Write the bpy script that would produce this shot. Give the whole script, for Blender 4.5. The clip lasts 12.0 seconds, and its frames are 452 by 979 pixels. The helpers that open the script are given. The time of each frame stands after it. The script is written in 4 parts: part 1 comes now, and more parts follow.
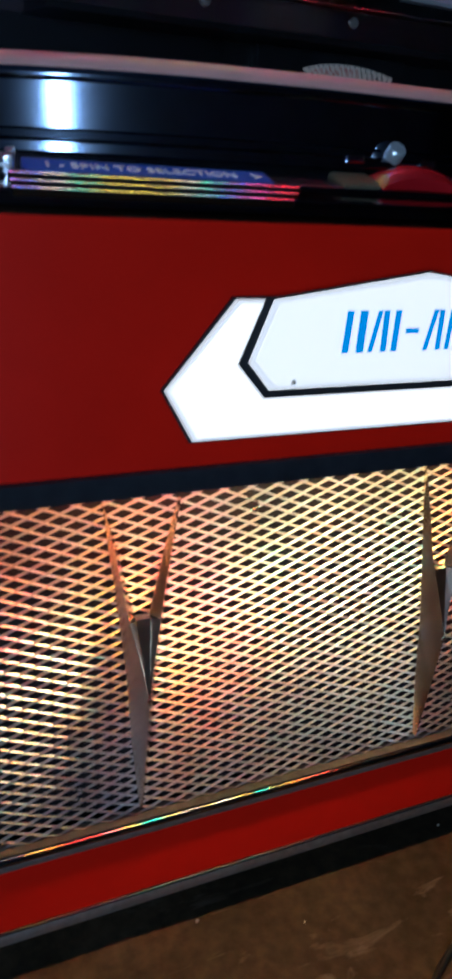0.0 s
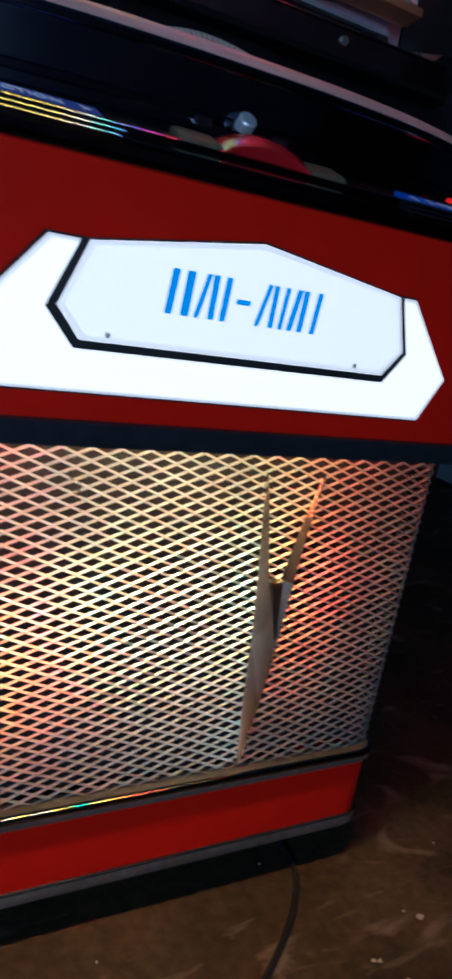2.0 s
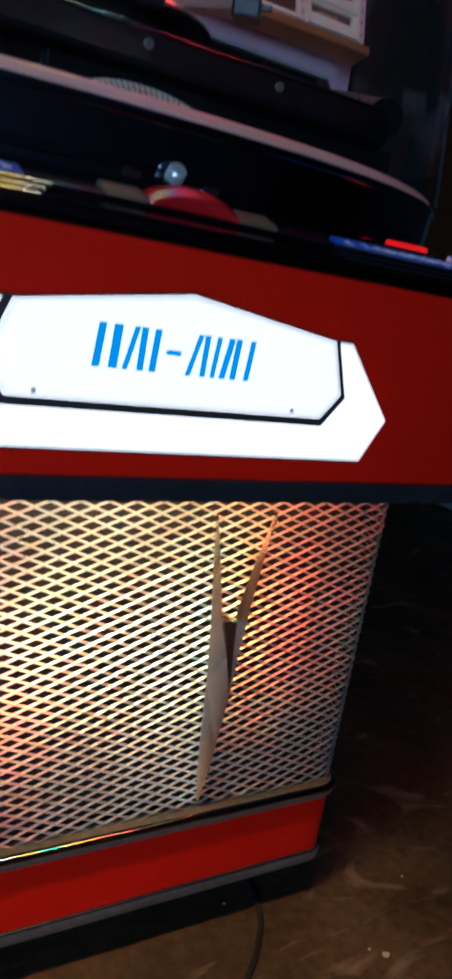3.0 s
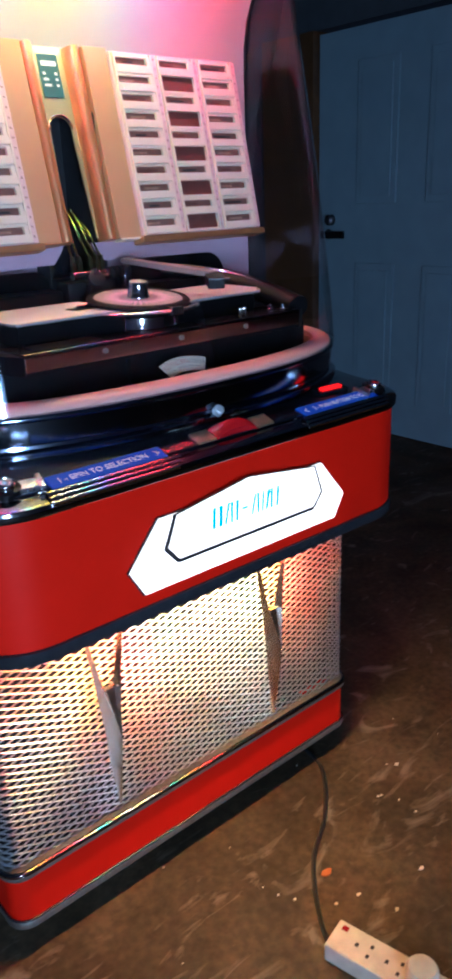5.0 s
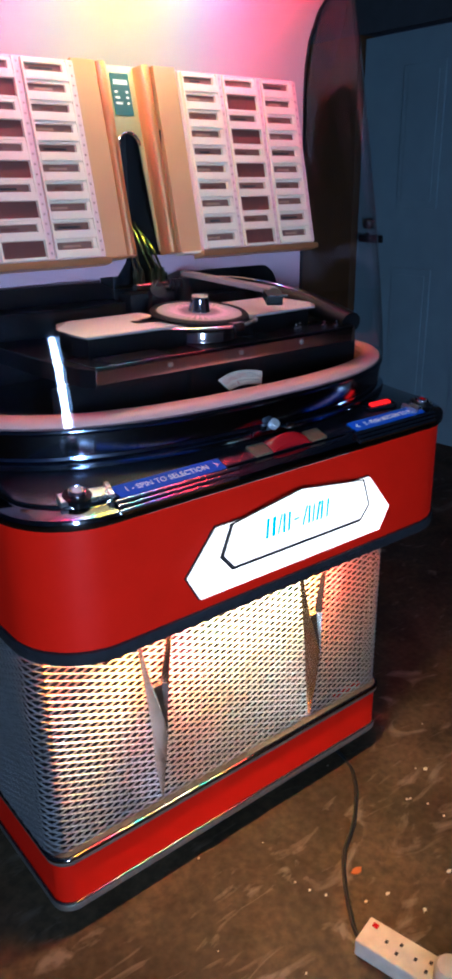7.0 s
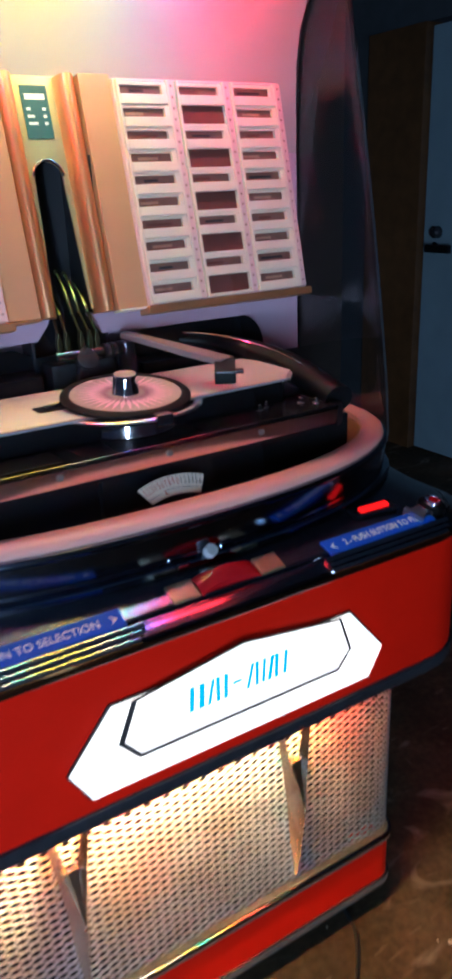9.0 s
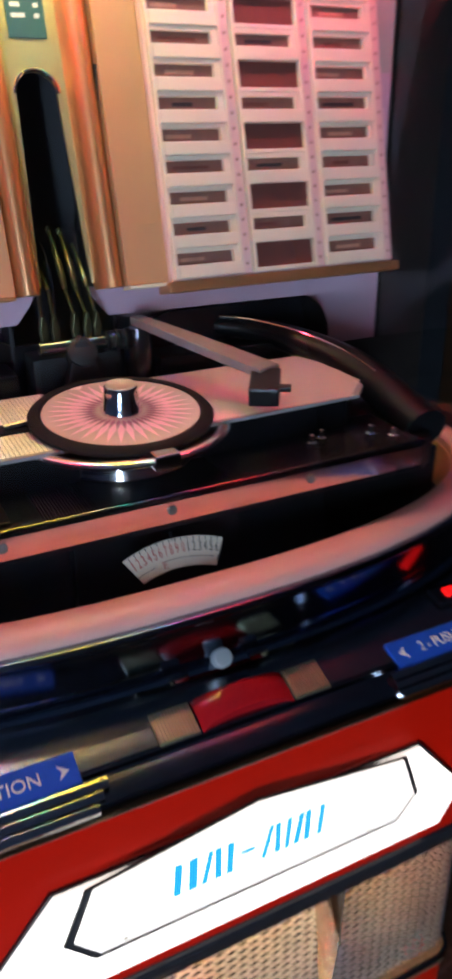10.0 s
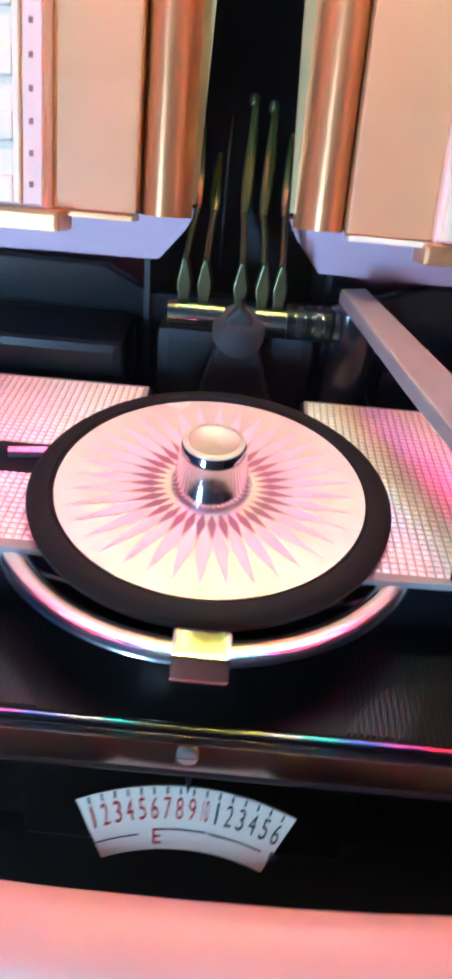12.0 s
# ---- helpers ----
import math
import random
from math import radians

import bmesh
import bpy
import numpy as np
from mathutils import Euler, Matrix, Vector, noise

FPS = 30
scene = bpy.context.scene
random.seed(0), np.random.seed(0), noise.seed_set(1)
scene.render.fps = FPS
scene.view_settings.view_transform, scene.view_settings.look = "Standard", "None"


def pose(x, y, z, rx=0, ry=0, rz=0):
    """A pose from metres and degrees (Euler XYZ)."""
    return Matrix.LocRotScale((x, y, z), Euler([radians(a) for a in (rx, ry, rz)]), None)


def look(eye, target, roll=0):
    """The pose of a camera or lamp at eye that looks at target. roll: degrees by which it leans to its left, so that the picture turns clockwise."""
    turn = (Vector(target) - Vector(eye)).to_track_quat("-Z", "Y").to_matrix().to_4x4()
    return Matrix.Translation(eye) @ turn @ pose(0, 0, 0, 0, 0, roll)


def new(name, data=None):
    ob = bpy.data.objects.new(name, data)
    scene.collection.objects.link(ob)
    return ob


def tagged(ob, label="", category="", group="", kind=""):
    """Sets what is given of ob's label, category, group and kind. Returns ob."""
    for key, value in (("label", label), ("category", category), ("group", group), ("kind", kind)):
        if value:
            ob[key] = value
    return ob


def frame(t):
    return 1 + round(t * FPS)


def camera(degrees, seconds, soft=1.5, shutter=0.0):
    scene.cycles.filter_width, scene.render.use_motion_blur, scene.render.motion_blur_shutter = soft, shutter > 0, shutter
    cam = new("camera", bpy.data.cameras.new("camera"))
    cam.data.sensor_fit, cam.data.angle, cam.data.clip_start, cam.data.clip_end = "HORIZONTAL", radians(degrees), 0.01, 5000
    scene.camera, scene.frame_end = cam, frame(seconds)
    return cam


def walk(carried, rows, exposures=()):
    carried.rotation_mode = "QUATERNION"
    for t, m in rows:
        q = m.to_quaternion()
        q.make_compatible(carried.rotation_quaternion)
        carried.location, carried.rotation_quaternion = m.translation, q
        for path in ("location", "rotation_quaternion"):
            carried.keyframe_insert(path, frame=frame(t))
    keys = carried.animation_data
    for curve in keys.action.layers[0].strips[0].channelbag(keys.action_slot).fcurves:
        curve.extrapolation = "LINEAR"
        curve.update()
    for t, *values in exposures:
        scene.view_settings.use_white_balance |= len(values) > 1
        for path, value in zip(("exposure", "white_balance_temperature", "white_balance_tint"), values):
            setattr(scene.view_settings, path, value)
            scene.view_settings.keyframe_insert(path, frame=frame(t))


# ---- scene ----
cam = camera(32.5, 12.0, 3.8, 0.5)
PATH = [
    (0, (-0.432, -0.705, 0.961), (0.33, 1.013, 0.277), 2.4),
    (0.5, (-0.446, -0.719, 0.9), (0.295, 1.024, 0.255), 3.7),
    (1, (-0.43, -0.714, 0.888), (0.339, 1.038, 0.308), 5.4),
    (1.5, (-0.39, -0.716, 0.89), (0.513, 0.988, 0.359), 7.6),
    (2, (-0.338, -0.714, 0.887), (0.655, 0.938, 0.354), 10.3),
    (2.5, (-0.3, -0.716, 0.875), (0.743, 0.9, 0.326), 10.7),
    (3, (-0.295, -0.726, 0.922), (0.718, 0.927, 0.431), 9.5),
    (5, (-0.79, -1.024, 1.347), (0.411, 0.41, 0.639), -2.3),
    (5.5, (-0.813, -1.034, 1.375), (0.299, 0.454, 0.633), -1.8),
    (6, (-0.843, -1.035, 1.383), (0.336, 0.398, 0.639), -0.4),
    (6.5, (-0.873, -1.03, 1.391), (0.301, 0.418, 0.667), -0.9),
    (8.5, (-0.597, -0.918, 1.402), (0.445, 0.616, 0.654), -0.8),
    (9, (-0.438, -0.837, 1.446), (0.532, 0.755, 0.722), -2.5),
    (9.5, (-0.322, -0.663, 1.434), (0.648, 0.928, 0.708), 1.0),
    (10, (-0.229, -0.56, 1.434), (0.568, 1.071, 0.595), -0.9),
    (10.5, (-0.124, -0.458, 1.411), (0.335, 1.281, 0.537), 1.2),
    (11, (-0.089, -0.386, 1.398), (0.182, 1.355, 0.452), 0.9),
    (11.5, (-0.065, -0.275, 1.402), (0.213, 1.445, 0.419), 4.1),
    (12, (0.007, -0.19, 1.4), (0.0, 1.479, 0.298), 5.1),
]
walk(cam, [(t, look(eye, target, roll)) for t, eye, target, roll in PATH], [(0.0, -1.2, 5900, 9), (1.5, -1.18, 5550, 10), (2.5, -1.3, 5550, 10), (3.0, -1.0, 6000, 10), (4.8, 0.18, 5950, 14), (6.7, 0.18, 5950, 14), (8.5, 0.14, 6300, 12), (9.0, 0.02, 6400, 12), (9.5, -0.12, 6950, 15), (10.0, -0.06, 7200, 14), (10.5, 0.17, 7000, 8), (11.0, 0.5, 6500, 6), (11.5, 0.76, 6350, 5), (12.0, 0.97, 5700, 2)])

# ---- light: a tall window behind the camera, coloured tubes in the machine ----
world = bpy.data.worlds.new("night")
scene.world = world
world.use_nodes = True
world.node_tree.nodes["Background"].inputs[0].default_value = (0.010, 0.016, 0.035, 1)
world.node_tree.nodes["Background"].inputs[1].default_value = 1.0
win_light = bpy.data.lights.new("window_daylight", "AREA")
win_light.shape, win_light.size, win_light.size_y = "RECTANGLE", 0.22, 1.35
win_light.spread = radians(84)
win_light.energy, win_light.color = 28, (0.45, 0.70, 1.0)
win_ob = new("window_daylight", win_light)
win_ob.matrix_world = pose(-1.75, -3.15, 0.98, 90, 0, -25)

# ---- materials ----
TUBE_POWER, HOOD_POWER, SIGN_POWER = 170.0, 40.0, 2.2


def pm(name, color, rough=0.5, metal=0.0, scale=40.0, vary=0.15, bump=0.0, coat=0.0, stain=0.0, spec=0.5, aniso=0.0):
    """Principled paint, plastic or metal with grain at one scale and stains at a larger one."""
    m = bpy.data.materials.new(name)
    m.use_nodes = True
    nt = m.node_tree
    b = nt.nodes["Principled BSDF"]
    b.inputs["Metallic"].default_value = metal
    b.inputs["Coat Weight"].default_value = coat
    b.inputs["Coat Roughness"].default_value = 0.08
    b.inputs["Specular IOR Level"].default_value = spec
    tc = nt.nodes.new("ShaderNodeTexCoord")
    n1 = nt.nodes.new("ShaderNodeTexNoise")
    n1.inputs["Scale"].default_value, n1.inputs["Detail"].default_value = scale, 6
    n2 = nt.nodes.new("ShaderNodeTexNoise")
    n2.inputs["Scale"].default_value, n2.inputs["Detail"].default_value = scale / 9, 4
    nt.links.new(tc.outputs["Object"], n1.inputs["Vector"])
    nt.links.new(tc.outputs["Object"], n2.inputs["Vector"])
    mix = nt.nodes.new("ShaderNodeMath")
    mix.operation = "MULTIPLY_ADD"
    mix.inputs[1].default_value = 0.5
    nt.links.new(n1.outputs["Fac"], mix.inputs[0])
    half = nt.nodes.new("ShaderNodeMath")
    half.operation = "MULTIPLY"
    half.inputs[1].default_value = 0.5
    nt.links.new(n2.outputs["Fac"], half.inputs[0])
    nt.links.new(half.outputs[0], mix.inputs[2])
    ramp = nt.nodes.new("ShaderNodeValToRGB")
    lo = [max(0, c * (1 - vary) - stain * 0.3 * c) for c in color]
    hi = [min(1, c * (1 + vary)) for c in color]
    ramp.color_ramp.elements[0].position, ramp.color_ramp.elements[1].position = 0.35, 0.65
    ramp.color_ramp.elements[0].color = (*lo, 1)
    ramp.color_ramp.elements[1].color = (*hi, 1)
    nt.links.new(mix.outputs[0], ramp.inputs[0])
    nt.links.new(ramp.outputs[0], b.inputs["Base Color"])
    rr = nt.nodes.new("ShaderNodeMapRange")
    rr.inputs["To Min"].default_value, rr.inputs["To Max"].default_value = rough * 0.7, min(1, rough * 1.3)
    nt.links.new(n2.outputs["Fac"], rr.inputs["Value"])
    nt.links.new(rr.outputs[0], b.inputs["Roughness"])
    if bump:
        bp = nt.nodes.new("ShaderNodeBump")
        bp.inputs["Strength"].default_value, bp.inputs["Distance"].default_value = bump, 0.002
        nt.links.new(n1.outputs["Fac"], bp.inputs["Height"])
        nt.links.new(bp.outputs[0], b.inputs["Normal"])
    return m


def glow(name, color, power, paint=(0.8, 0.8, 0.8)):
    m = bpy.data.materials.new(name)
    m.use_nodes = True
    b = m.node_tree.nodes["Principled BSDF"]
    b.inputs["Base Color"].default_value = (*paint, 1)
    b.inputs["Roughness"].default_value = 0.25
    b.inputs["Emission Color"].default_value = (*color, 1)
    b.inputs["Emission Strength"].default_value = power
    return m


def clear_glass(name):
    m = bpy.data.materials.new(name)
    m.use_nodes = True
    nt = m.node_tree
    nt.nodes.remove(nt.nodes["Principled BSDF"])
    out = nt.nodes["Material Output"]
    tr, gl = nt.nodes.new("ShaderNodeBsdfTransparent"), nt.nodes.new("ShaderNodeBsdfGlossy")
    tr.inputs[0].default_value = (0.95, 0.96, 0.97, 1)
    gl.inputs["Roughness"].default_value = 0.03
    lw = nt.nodes.new("ShaderNodeLayerWeight")
    lw.inputs[0].default_value = 0.5
    pw = nt.nodes.new("ShaderNodeMath")
    pw.operation = "POWER"
    pw.inputs[1].default_value = 4.0
    nt.links.new(lw.outputs["Facing"], pw.inputs[0])
    fr = nt.nodes.new("ShaderNodeMath")
    fr.operation = "MULTIPLY_ADD"
    fr.inputs[1].default_value, fr.inputs[2].default_value = 0.80, 0.08
    nt.links.new(pw.outputs[0], fr.inputs[0])
    mx = nt.nodes.new("ShaderNodeMixShader")
    nt.links.new(fr.outputs[0], mx.inputs[0])
    nt.links.new(tr.outputs[0], mx.inputs[1])
    nt.links.new(gl.outputs[0], mx.inputs[2])
    nt.links.new(mx.outputs[0], out.inputs[0])
    return m


RED = pm("red_laminate", (0.74, 0.010, 0.003), 0.40, scale=18, vary=0.05, spec=0.12)
CHROME = pm("chrome", (0.78, 0.78, 0.80), 0.10, 1.0, scale=60, vary=0.05, bump=0.02)
DULL = pm("dulled_aluminium", (0.34, 0.31, 0.28), 0.42, 0.8, scale=90, vary=0.15, bump=0.05, stain=0.4)
DARKCHROME = pm("dark_polished_metal", (0.055, 0.055, 0.065), 0.12, 0.6, scale=50, vary=0.2)
GUARD = pm("satin_chrome", (0.85, 0.84, 0.83), 0.17, 1.0, scale=60, vary=0.05)
CASTING = pm("satin_casting", (0.80, 0.80, 0.82), 0.27, 1.0, scale=60, vary=0.08, bump=0.03)
RIB = pm("smoked_polished_rib", (0.46, 0.46, 0.47), 0.12, 1.0, scale=60, vary=0.05)
BOWL = pm("satin_nickel", (0.78, 0.69, 0.65), 0.12, 1.0, scale=50, vary=0.06)
FLASH = pm("worn_chrome_flash", (0.62, 0.52, 0.41), 0.24, 1.0, scale=60, vary=0.10, bump=0.02)
RIMCHROME = pm("smoky_chrome", (0.20, 0.23, 0.29), 0.13, 1.0, scale=40, vary=0.12)
SHELFBLACK = pm("black_gloss_shelf", (0.008, 0.008, 0.011), 0.10, 0.0, scale=50, vary=0.2, spec=0.3)
SHELFCHROME = pm("smoked_chrome", (0.27, 0.27, 0.29), 0.22, 1.0, scale=40, vary=0.12, bump=0.01)
BLACK = pm("black_enamel", (0.005, 0.005, 0.006), 0.32, scale=70, vary=0.3, bump=0.02, spec=0.25)
MATTBLACK = pm("matt_black_steel", (0.014, 0.013, 0.015), 0.6, scale=90, vary=0.3, bump=0.1)
BOARDPINK = pm("pale_pink_board", (0.72, 0.48, 0.44), 0.5, scale=30, vary=0.06)
BEAD = pm("dark_polished_bead", (0.30, 0.30, 0.30), 0.07, 1.0, scale=50, vary=0.1)
EDGE = pm("polished_edge", (0.17, 0.165, 0.165), 0.07, 1.0, scale=50, vary=0.08)
PINK = pm("pink_painted_metal", (0.80, 0.415, 0.35), 0.4, scale=30, vary=0.06, bump=0.02)
PEACH = pm("peach_enamel", (0.54, 0.275, 0.14), 0.38, scale=25, vary=0.05)
COPPER = pm("copper_anodised", (0.84, 0.40, 0.18), 0.34, 0.80, scale=30, vary=0.08)
CREAM = pm("white_plastic", (0.78, 0.65, 0.50), 0.4, scale=60, vary=0.05)
LILAC = pm("lilac_white_paint", (0.50, 0.34, 0.42), 0.5, scale=20, vary=0.06)
SLOT = pm("brown_card", (0.15, 0.040, 0.030), 0.7, scale=80, vary=0.2)
PAPER = pm("title_paper", (0.21, 0.095, 0.07), 0.7, scale=90, vary=0.18)
BLUE = pm("blue_enamel_plate", (0.006, 0.10, 0.58), 0.45, scale=50, vary=0.06, spec=0.15)
WHITE = pm("white_print", (0.85, 0.85, 0.85), 0.5, scale=80, vary=0.03)
TEAL = pm("teal_card", (0.015, 0.10, 0.11), 0.5, scale=60, vary=0.15)
RUBBER = pm("black_rubber", (0.006, 0.0055, 0.0055), 0.65, scale=120, vary=0.2, bump=0.1, spec=0.2)
PLATEGREY = pm("grey_plate_ground", (0.30, 0.28, 0.28), 0.5, scale=70, vary=0.1)
STUD = pm("pale_embossed_metal", (0.84, 0.79, 0.74), 0.34, 0.4, scale=70, vary=0.08)
BRASSY = pm("pale_brass", (0.46, 0.43, 0.28), 0.34, 0.85, scale=70, vary=0.12)
NOSE = pm("smoky_polished_nose", (0.19, 0.19, 0.205), 0.11, 1.0, scale=50, vary=0.15)
GRILLE = pm("expanded_aluminium", (0.52, 0.51, 0.50), 0.32, 0.8, scale=120, vary=0.12)
GRILLE_BACK = pm("dark_speaker_cloth", (0.015, 0.011, 0.012), 0.95, scale=300, vary=0.4, bump=0.3)
RUBY = pm("ruby_plastic", (0.42, 0.008, 0.012), 0.25, scale=30, vary=0.1, coat=0.3)
IVORY = pm("ivory_dial_card", (0.70, 0.58, 0.45), 0.6, scale=60, vary=0.06)
INK = pm("dark_print", (0.03, 0.02, 0.02), 0.7, scale=60, vary=0.1)
REDINK = pm("red_print", (0.45, 0.02, 0.02), 0.7, scale=60, vary=0.1)
CYAN = glow("backlit_blue_lettering", (0.0, 0.30, 0.80), 1.7, (0.0, 0.05, 0.2))
PLATE = glow("lit_raised_acrylic", (1.0, 0.97, 0.96), SIGN_POWER * 0.80)
SIGN = glow("lit_white_acrylic", (1.0, 0.98, 0.95), SIGN_POWER)
PLUGW = pm("yellowed_white_plastic", (0.62, 0.52, 0.40), 0.45, scale=40, vary=0.12, stain=0.3)
CABLE = pm("black_cable", (0.015, 0.015, 0.016), 0.5, scale=60, vary=0.2)
DOORP = pm("pale_blue_door_paint", (0.22, 0.32, 0.37), 0.5, scale=8, vary=0.08, bump=0.05)
# out-of-view walls: this blue is only there to bounce cool fill light
BOUNCEBLUE = pm("blue_bounce_plaster", (0.24, 0.38, 0.60), 0.85, scale=10, vary=0.15, bump=0.15)
STRIP = pm("brushed_nickel", (0.90, 0.76, 0.74), 0.13, 1.0, scale=40, vary=0.08)
BROWN = pm("dark_brown_wood", (0.11, 0.045, 0.016), 0.5, scale=14, vary=0.35, bump=0.1)
MIRRORPINK = pm("pale_mirror_disc", (0.95, 0.83, 0.79), 0.26, 0.4, scale=30, vary=0.08)
# unseen ceiling, given a blue tone so it sends fill light into shadows
CEILBLUE = pm("blue_bounce_ceiling", (0.14, 0.20, 0.31), 0.85, scale=14, vary=0.2, bump=0.15)
GREENGOLD = pm("lacquered_brass", (0.20, 0.225, 0.09), 0.25, 0.9, scale=60, vary=0.15)
CARD = pm("faded_title_print", (0.42, 0.22, 0.15), 0.7, scale=90, vary=0.2)
BRONZE = pm("dark_bronze", (0.07, 0.075, 0.035), 0.36, 0.9, scale=60, vary=0.2)
SHAFT = pm("oily_steel", (0.27, 0.29, 0.25), 0.22, 1.0, scale=60, vary=0.15)
CAP = pm("worn_pale_nickel", (0.50, 0.475, 0.40), 0.42, 0.35, scale=90, vary=0.15, bump=0.05)
SIGNEDGE = glow("sign_edge_acrylic", (1.0, 0.97, 0.94), SIGN_POWER * 0.60)
GREYBAR = pm("grey_painted_steel", (0.30, 0.26, 0.26), 0.4, 0.3, scale=80, vary=0.12)

# concrete floor with scuffs, stains and pale scrapes
FLOOR = bpy.data.materials.new("worn_concrete")
FLOOR.use_nodes = True
nt = FLOOR.node_tree
fb = nt.nodes["Principled BSDF"]
ftc = nt.nodes.new("ShaderNodeTexCoord")


def fnoise(scale, detail, dist=0.0, stretch=None):
    n = nt.nodes.new("ShaderNodeTexNoise")
    n.inputs["Scale"].default_value, n.inputs["Detail"].default_value, n.inputs["Distortion"].default_value = scale, detail, dist
    if stretch:
        mp = nt.nodes.new("ShaderNodeMapping")
        mp.inputs["Scale"].default_value = stretch
        mp.inputs["Rotation"].default_value = (0, 0, 0.6)
        nt.links.new(ftc.outputs["Object"], mp.inputs[0])
        nt.links.new(mp.outputs[0], n.inputs["Vector"])
    else:
        nt.links.new(ftc.outputs["Object"], n.inputs["Vector"])
    return n


def framp(src, stops):
    r = nt.nodes.new("ShaderNodeValToRGB")
    while len(r.color_ramp.elements) < len(stops):
        r.color_ramp.elements.new(0.5)
    for e, (p, c) in zip(r.color_ramp.elements, stops):
        e.position, e.color = p, (*c, 1)
    nt.links.new(src, r.inputs[0])
    return r


def fmix(fac, a, b, kind="MIX"):
    x = nt.nodes.new("ShaderNodeMix")
    x.data_type, x.blend_type = "RGBA", kind
    if isinstance(fac, float):
        x.inputs[0].default_value = fac
    else:
        nt.links.new(fac, x.inputs[0])
    nt.links.new(a, x.inputs[6])
    nt.links.new(b, x.inputs[7])
    return x.outputs[2]


big = framp(fnoise(3.2, 8, 0.8).outputs["Fac"], [(0.30, (0.055, 0.036, 0.020)), (0.5, (0.088, 0.056, 0.030)), (0.68, (0.145, 0.094, 0.053))])
fine = framp(fnoise(60, 8).outputs["Fac"], [(0.3, (0.55, 0.55, 0.55)), (0.7, (1.0, 1.0, 1.0))])
base = fmix(1.0, big.outputs[0], fine.outputs[0], "MULTIPLY")
scuff = framp(fnoise(5, 5, 1.5, (1.0, 2.0, 1.0)).outputs["Fac"], [(0.60, (0, 0, 0)), (0.70, (0.55, 0.55, 0.55))])
pale = framp(fnoise(9, 3).outputs["Fac"], [(0.0, (0.33, 0.25, 0.19)), (1.0, (0.28, 0.22, 0.17))])
base = fmix(scuff.outputs[0], base, pale.outputs[0])
scrape = framp(fnoise(6, 5, 1.8, (1.0, 3.5, 1.0)).outputs["Fac"], [(0.62, (0, 0, 0)), (0.72, (0.34, 0.34, 0.34))])
base = fmix(scrape.outputs[0], base, pale.outputs[0])
nt.links.new(base, fb.inputs["Base Color"])
fb.inputs["Specular IOR Level"].default_value = 0.25
frr = framp(fnoise(5, 5).outputs["Fac"], [(0.3, (0.58, 0.58, 0.58)), (0.7, (0.88, 0.88, 0.88))])
nt.links.new(frr.outputs[0], fb.inputs["Roughness"])
fbp = nt.nodes.new("ShaderNodeBump")
fbp.inputs["Strength"].default_value, fbp.inputs["Distance"].default_value = 0.4, 0.004
nt.links.new(fnoise(35, 8).outputs["Fac"], fbp.inputs["Height"])
nt.links.new(fbp.outputs[0], fb.inputs["Normal"])


# ---- building helpers ----
def part(name, bm, material, parent=None, label="", smooth=False):
    bmesh.ops.recalc_face_normals(bm, faces=bm.faces)
    me = bpy.data.meshes.new(name)
    bm.to_mesh(me)
    bm.free()
    me.materials.append(material)
    if smooth:
        for p in me.polygons:
            p.use_smooth = True
        me.set_sharp_from_angle(angle=radians(38))
    ob = new(name, me)
    ob.parent = parent
    if label:
        ob["label"] = label
    return ob


def box(x0, x1, y0, y1, z0, z1, bevel=0.0, seg=2, bm=None, m=None):
    out = bm or bmesh.new()
    r = bmesh.ops.create_cube(out, size=1)
    t = Matrix.Translation(((x0 + x1) / 2, (y0 + y1) / 2, (z0 + z1) / 2)) @ Matrix.Diagonal((x1 - x0, y1 - y0, z1 - z0, 1))
    if m:
        t = m @ t
    bmesh.ops.transform(out, matrix=t, verts=r["verts"])
    if bevel:
        es = list({e for v in r["verts"] for e in v.link_edges})
        bmesh.ops.bevel(out, geom=es, offset=bevel, segments=seg, affect="EDGES", profile=0.7)
    return out


def prism(poly, lo, hi, axis="y", bevel=0.0, bm=None, m=None):
    """A flat outline pushed along an axis: poly in xz (axis y), xy (z) or yz (x)."""
    out = bm or bmesh.new()

    def at(a, b, c):
        p = {"y": (a, c, b), "z": (a, b, c), "x": (c, a, b)}[axis]
        return m @ Vector(p) if m else Vector(p)
    v0 = [out.verts.new(at(a, b, lo)) for a, b in poly]
    v1 = [out.verts.new(at(a, b, hi)) for a, b in poly]
    fs = [out.faces.new(v0), out.faces.new(v1[::-1])]
    n = len(poly)
    for i in range(n):
        fs.append(out.faces.new((v0[i], v1[i], v1[(i + 1) % n], v0[(i + 1) % n])))
    if bevel:
        bmesh.ops.recalc_face_normals(out, faces=fs)
        es = list({e for f in fs[:2] for e in f.edges})
        bmesh.ops.bevel(out, geom=es, offset=bevel, segments=2, affect="EDGES", profile=0.6)
    return out


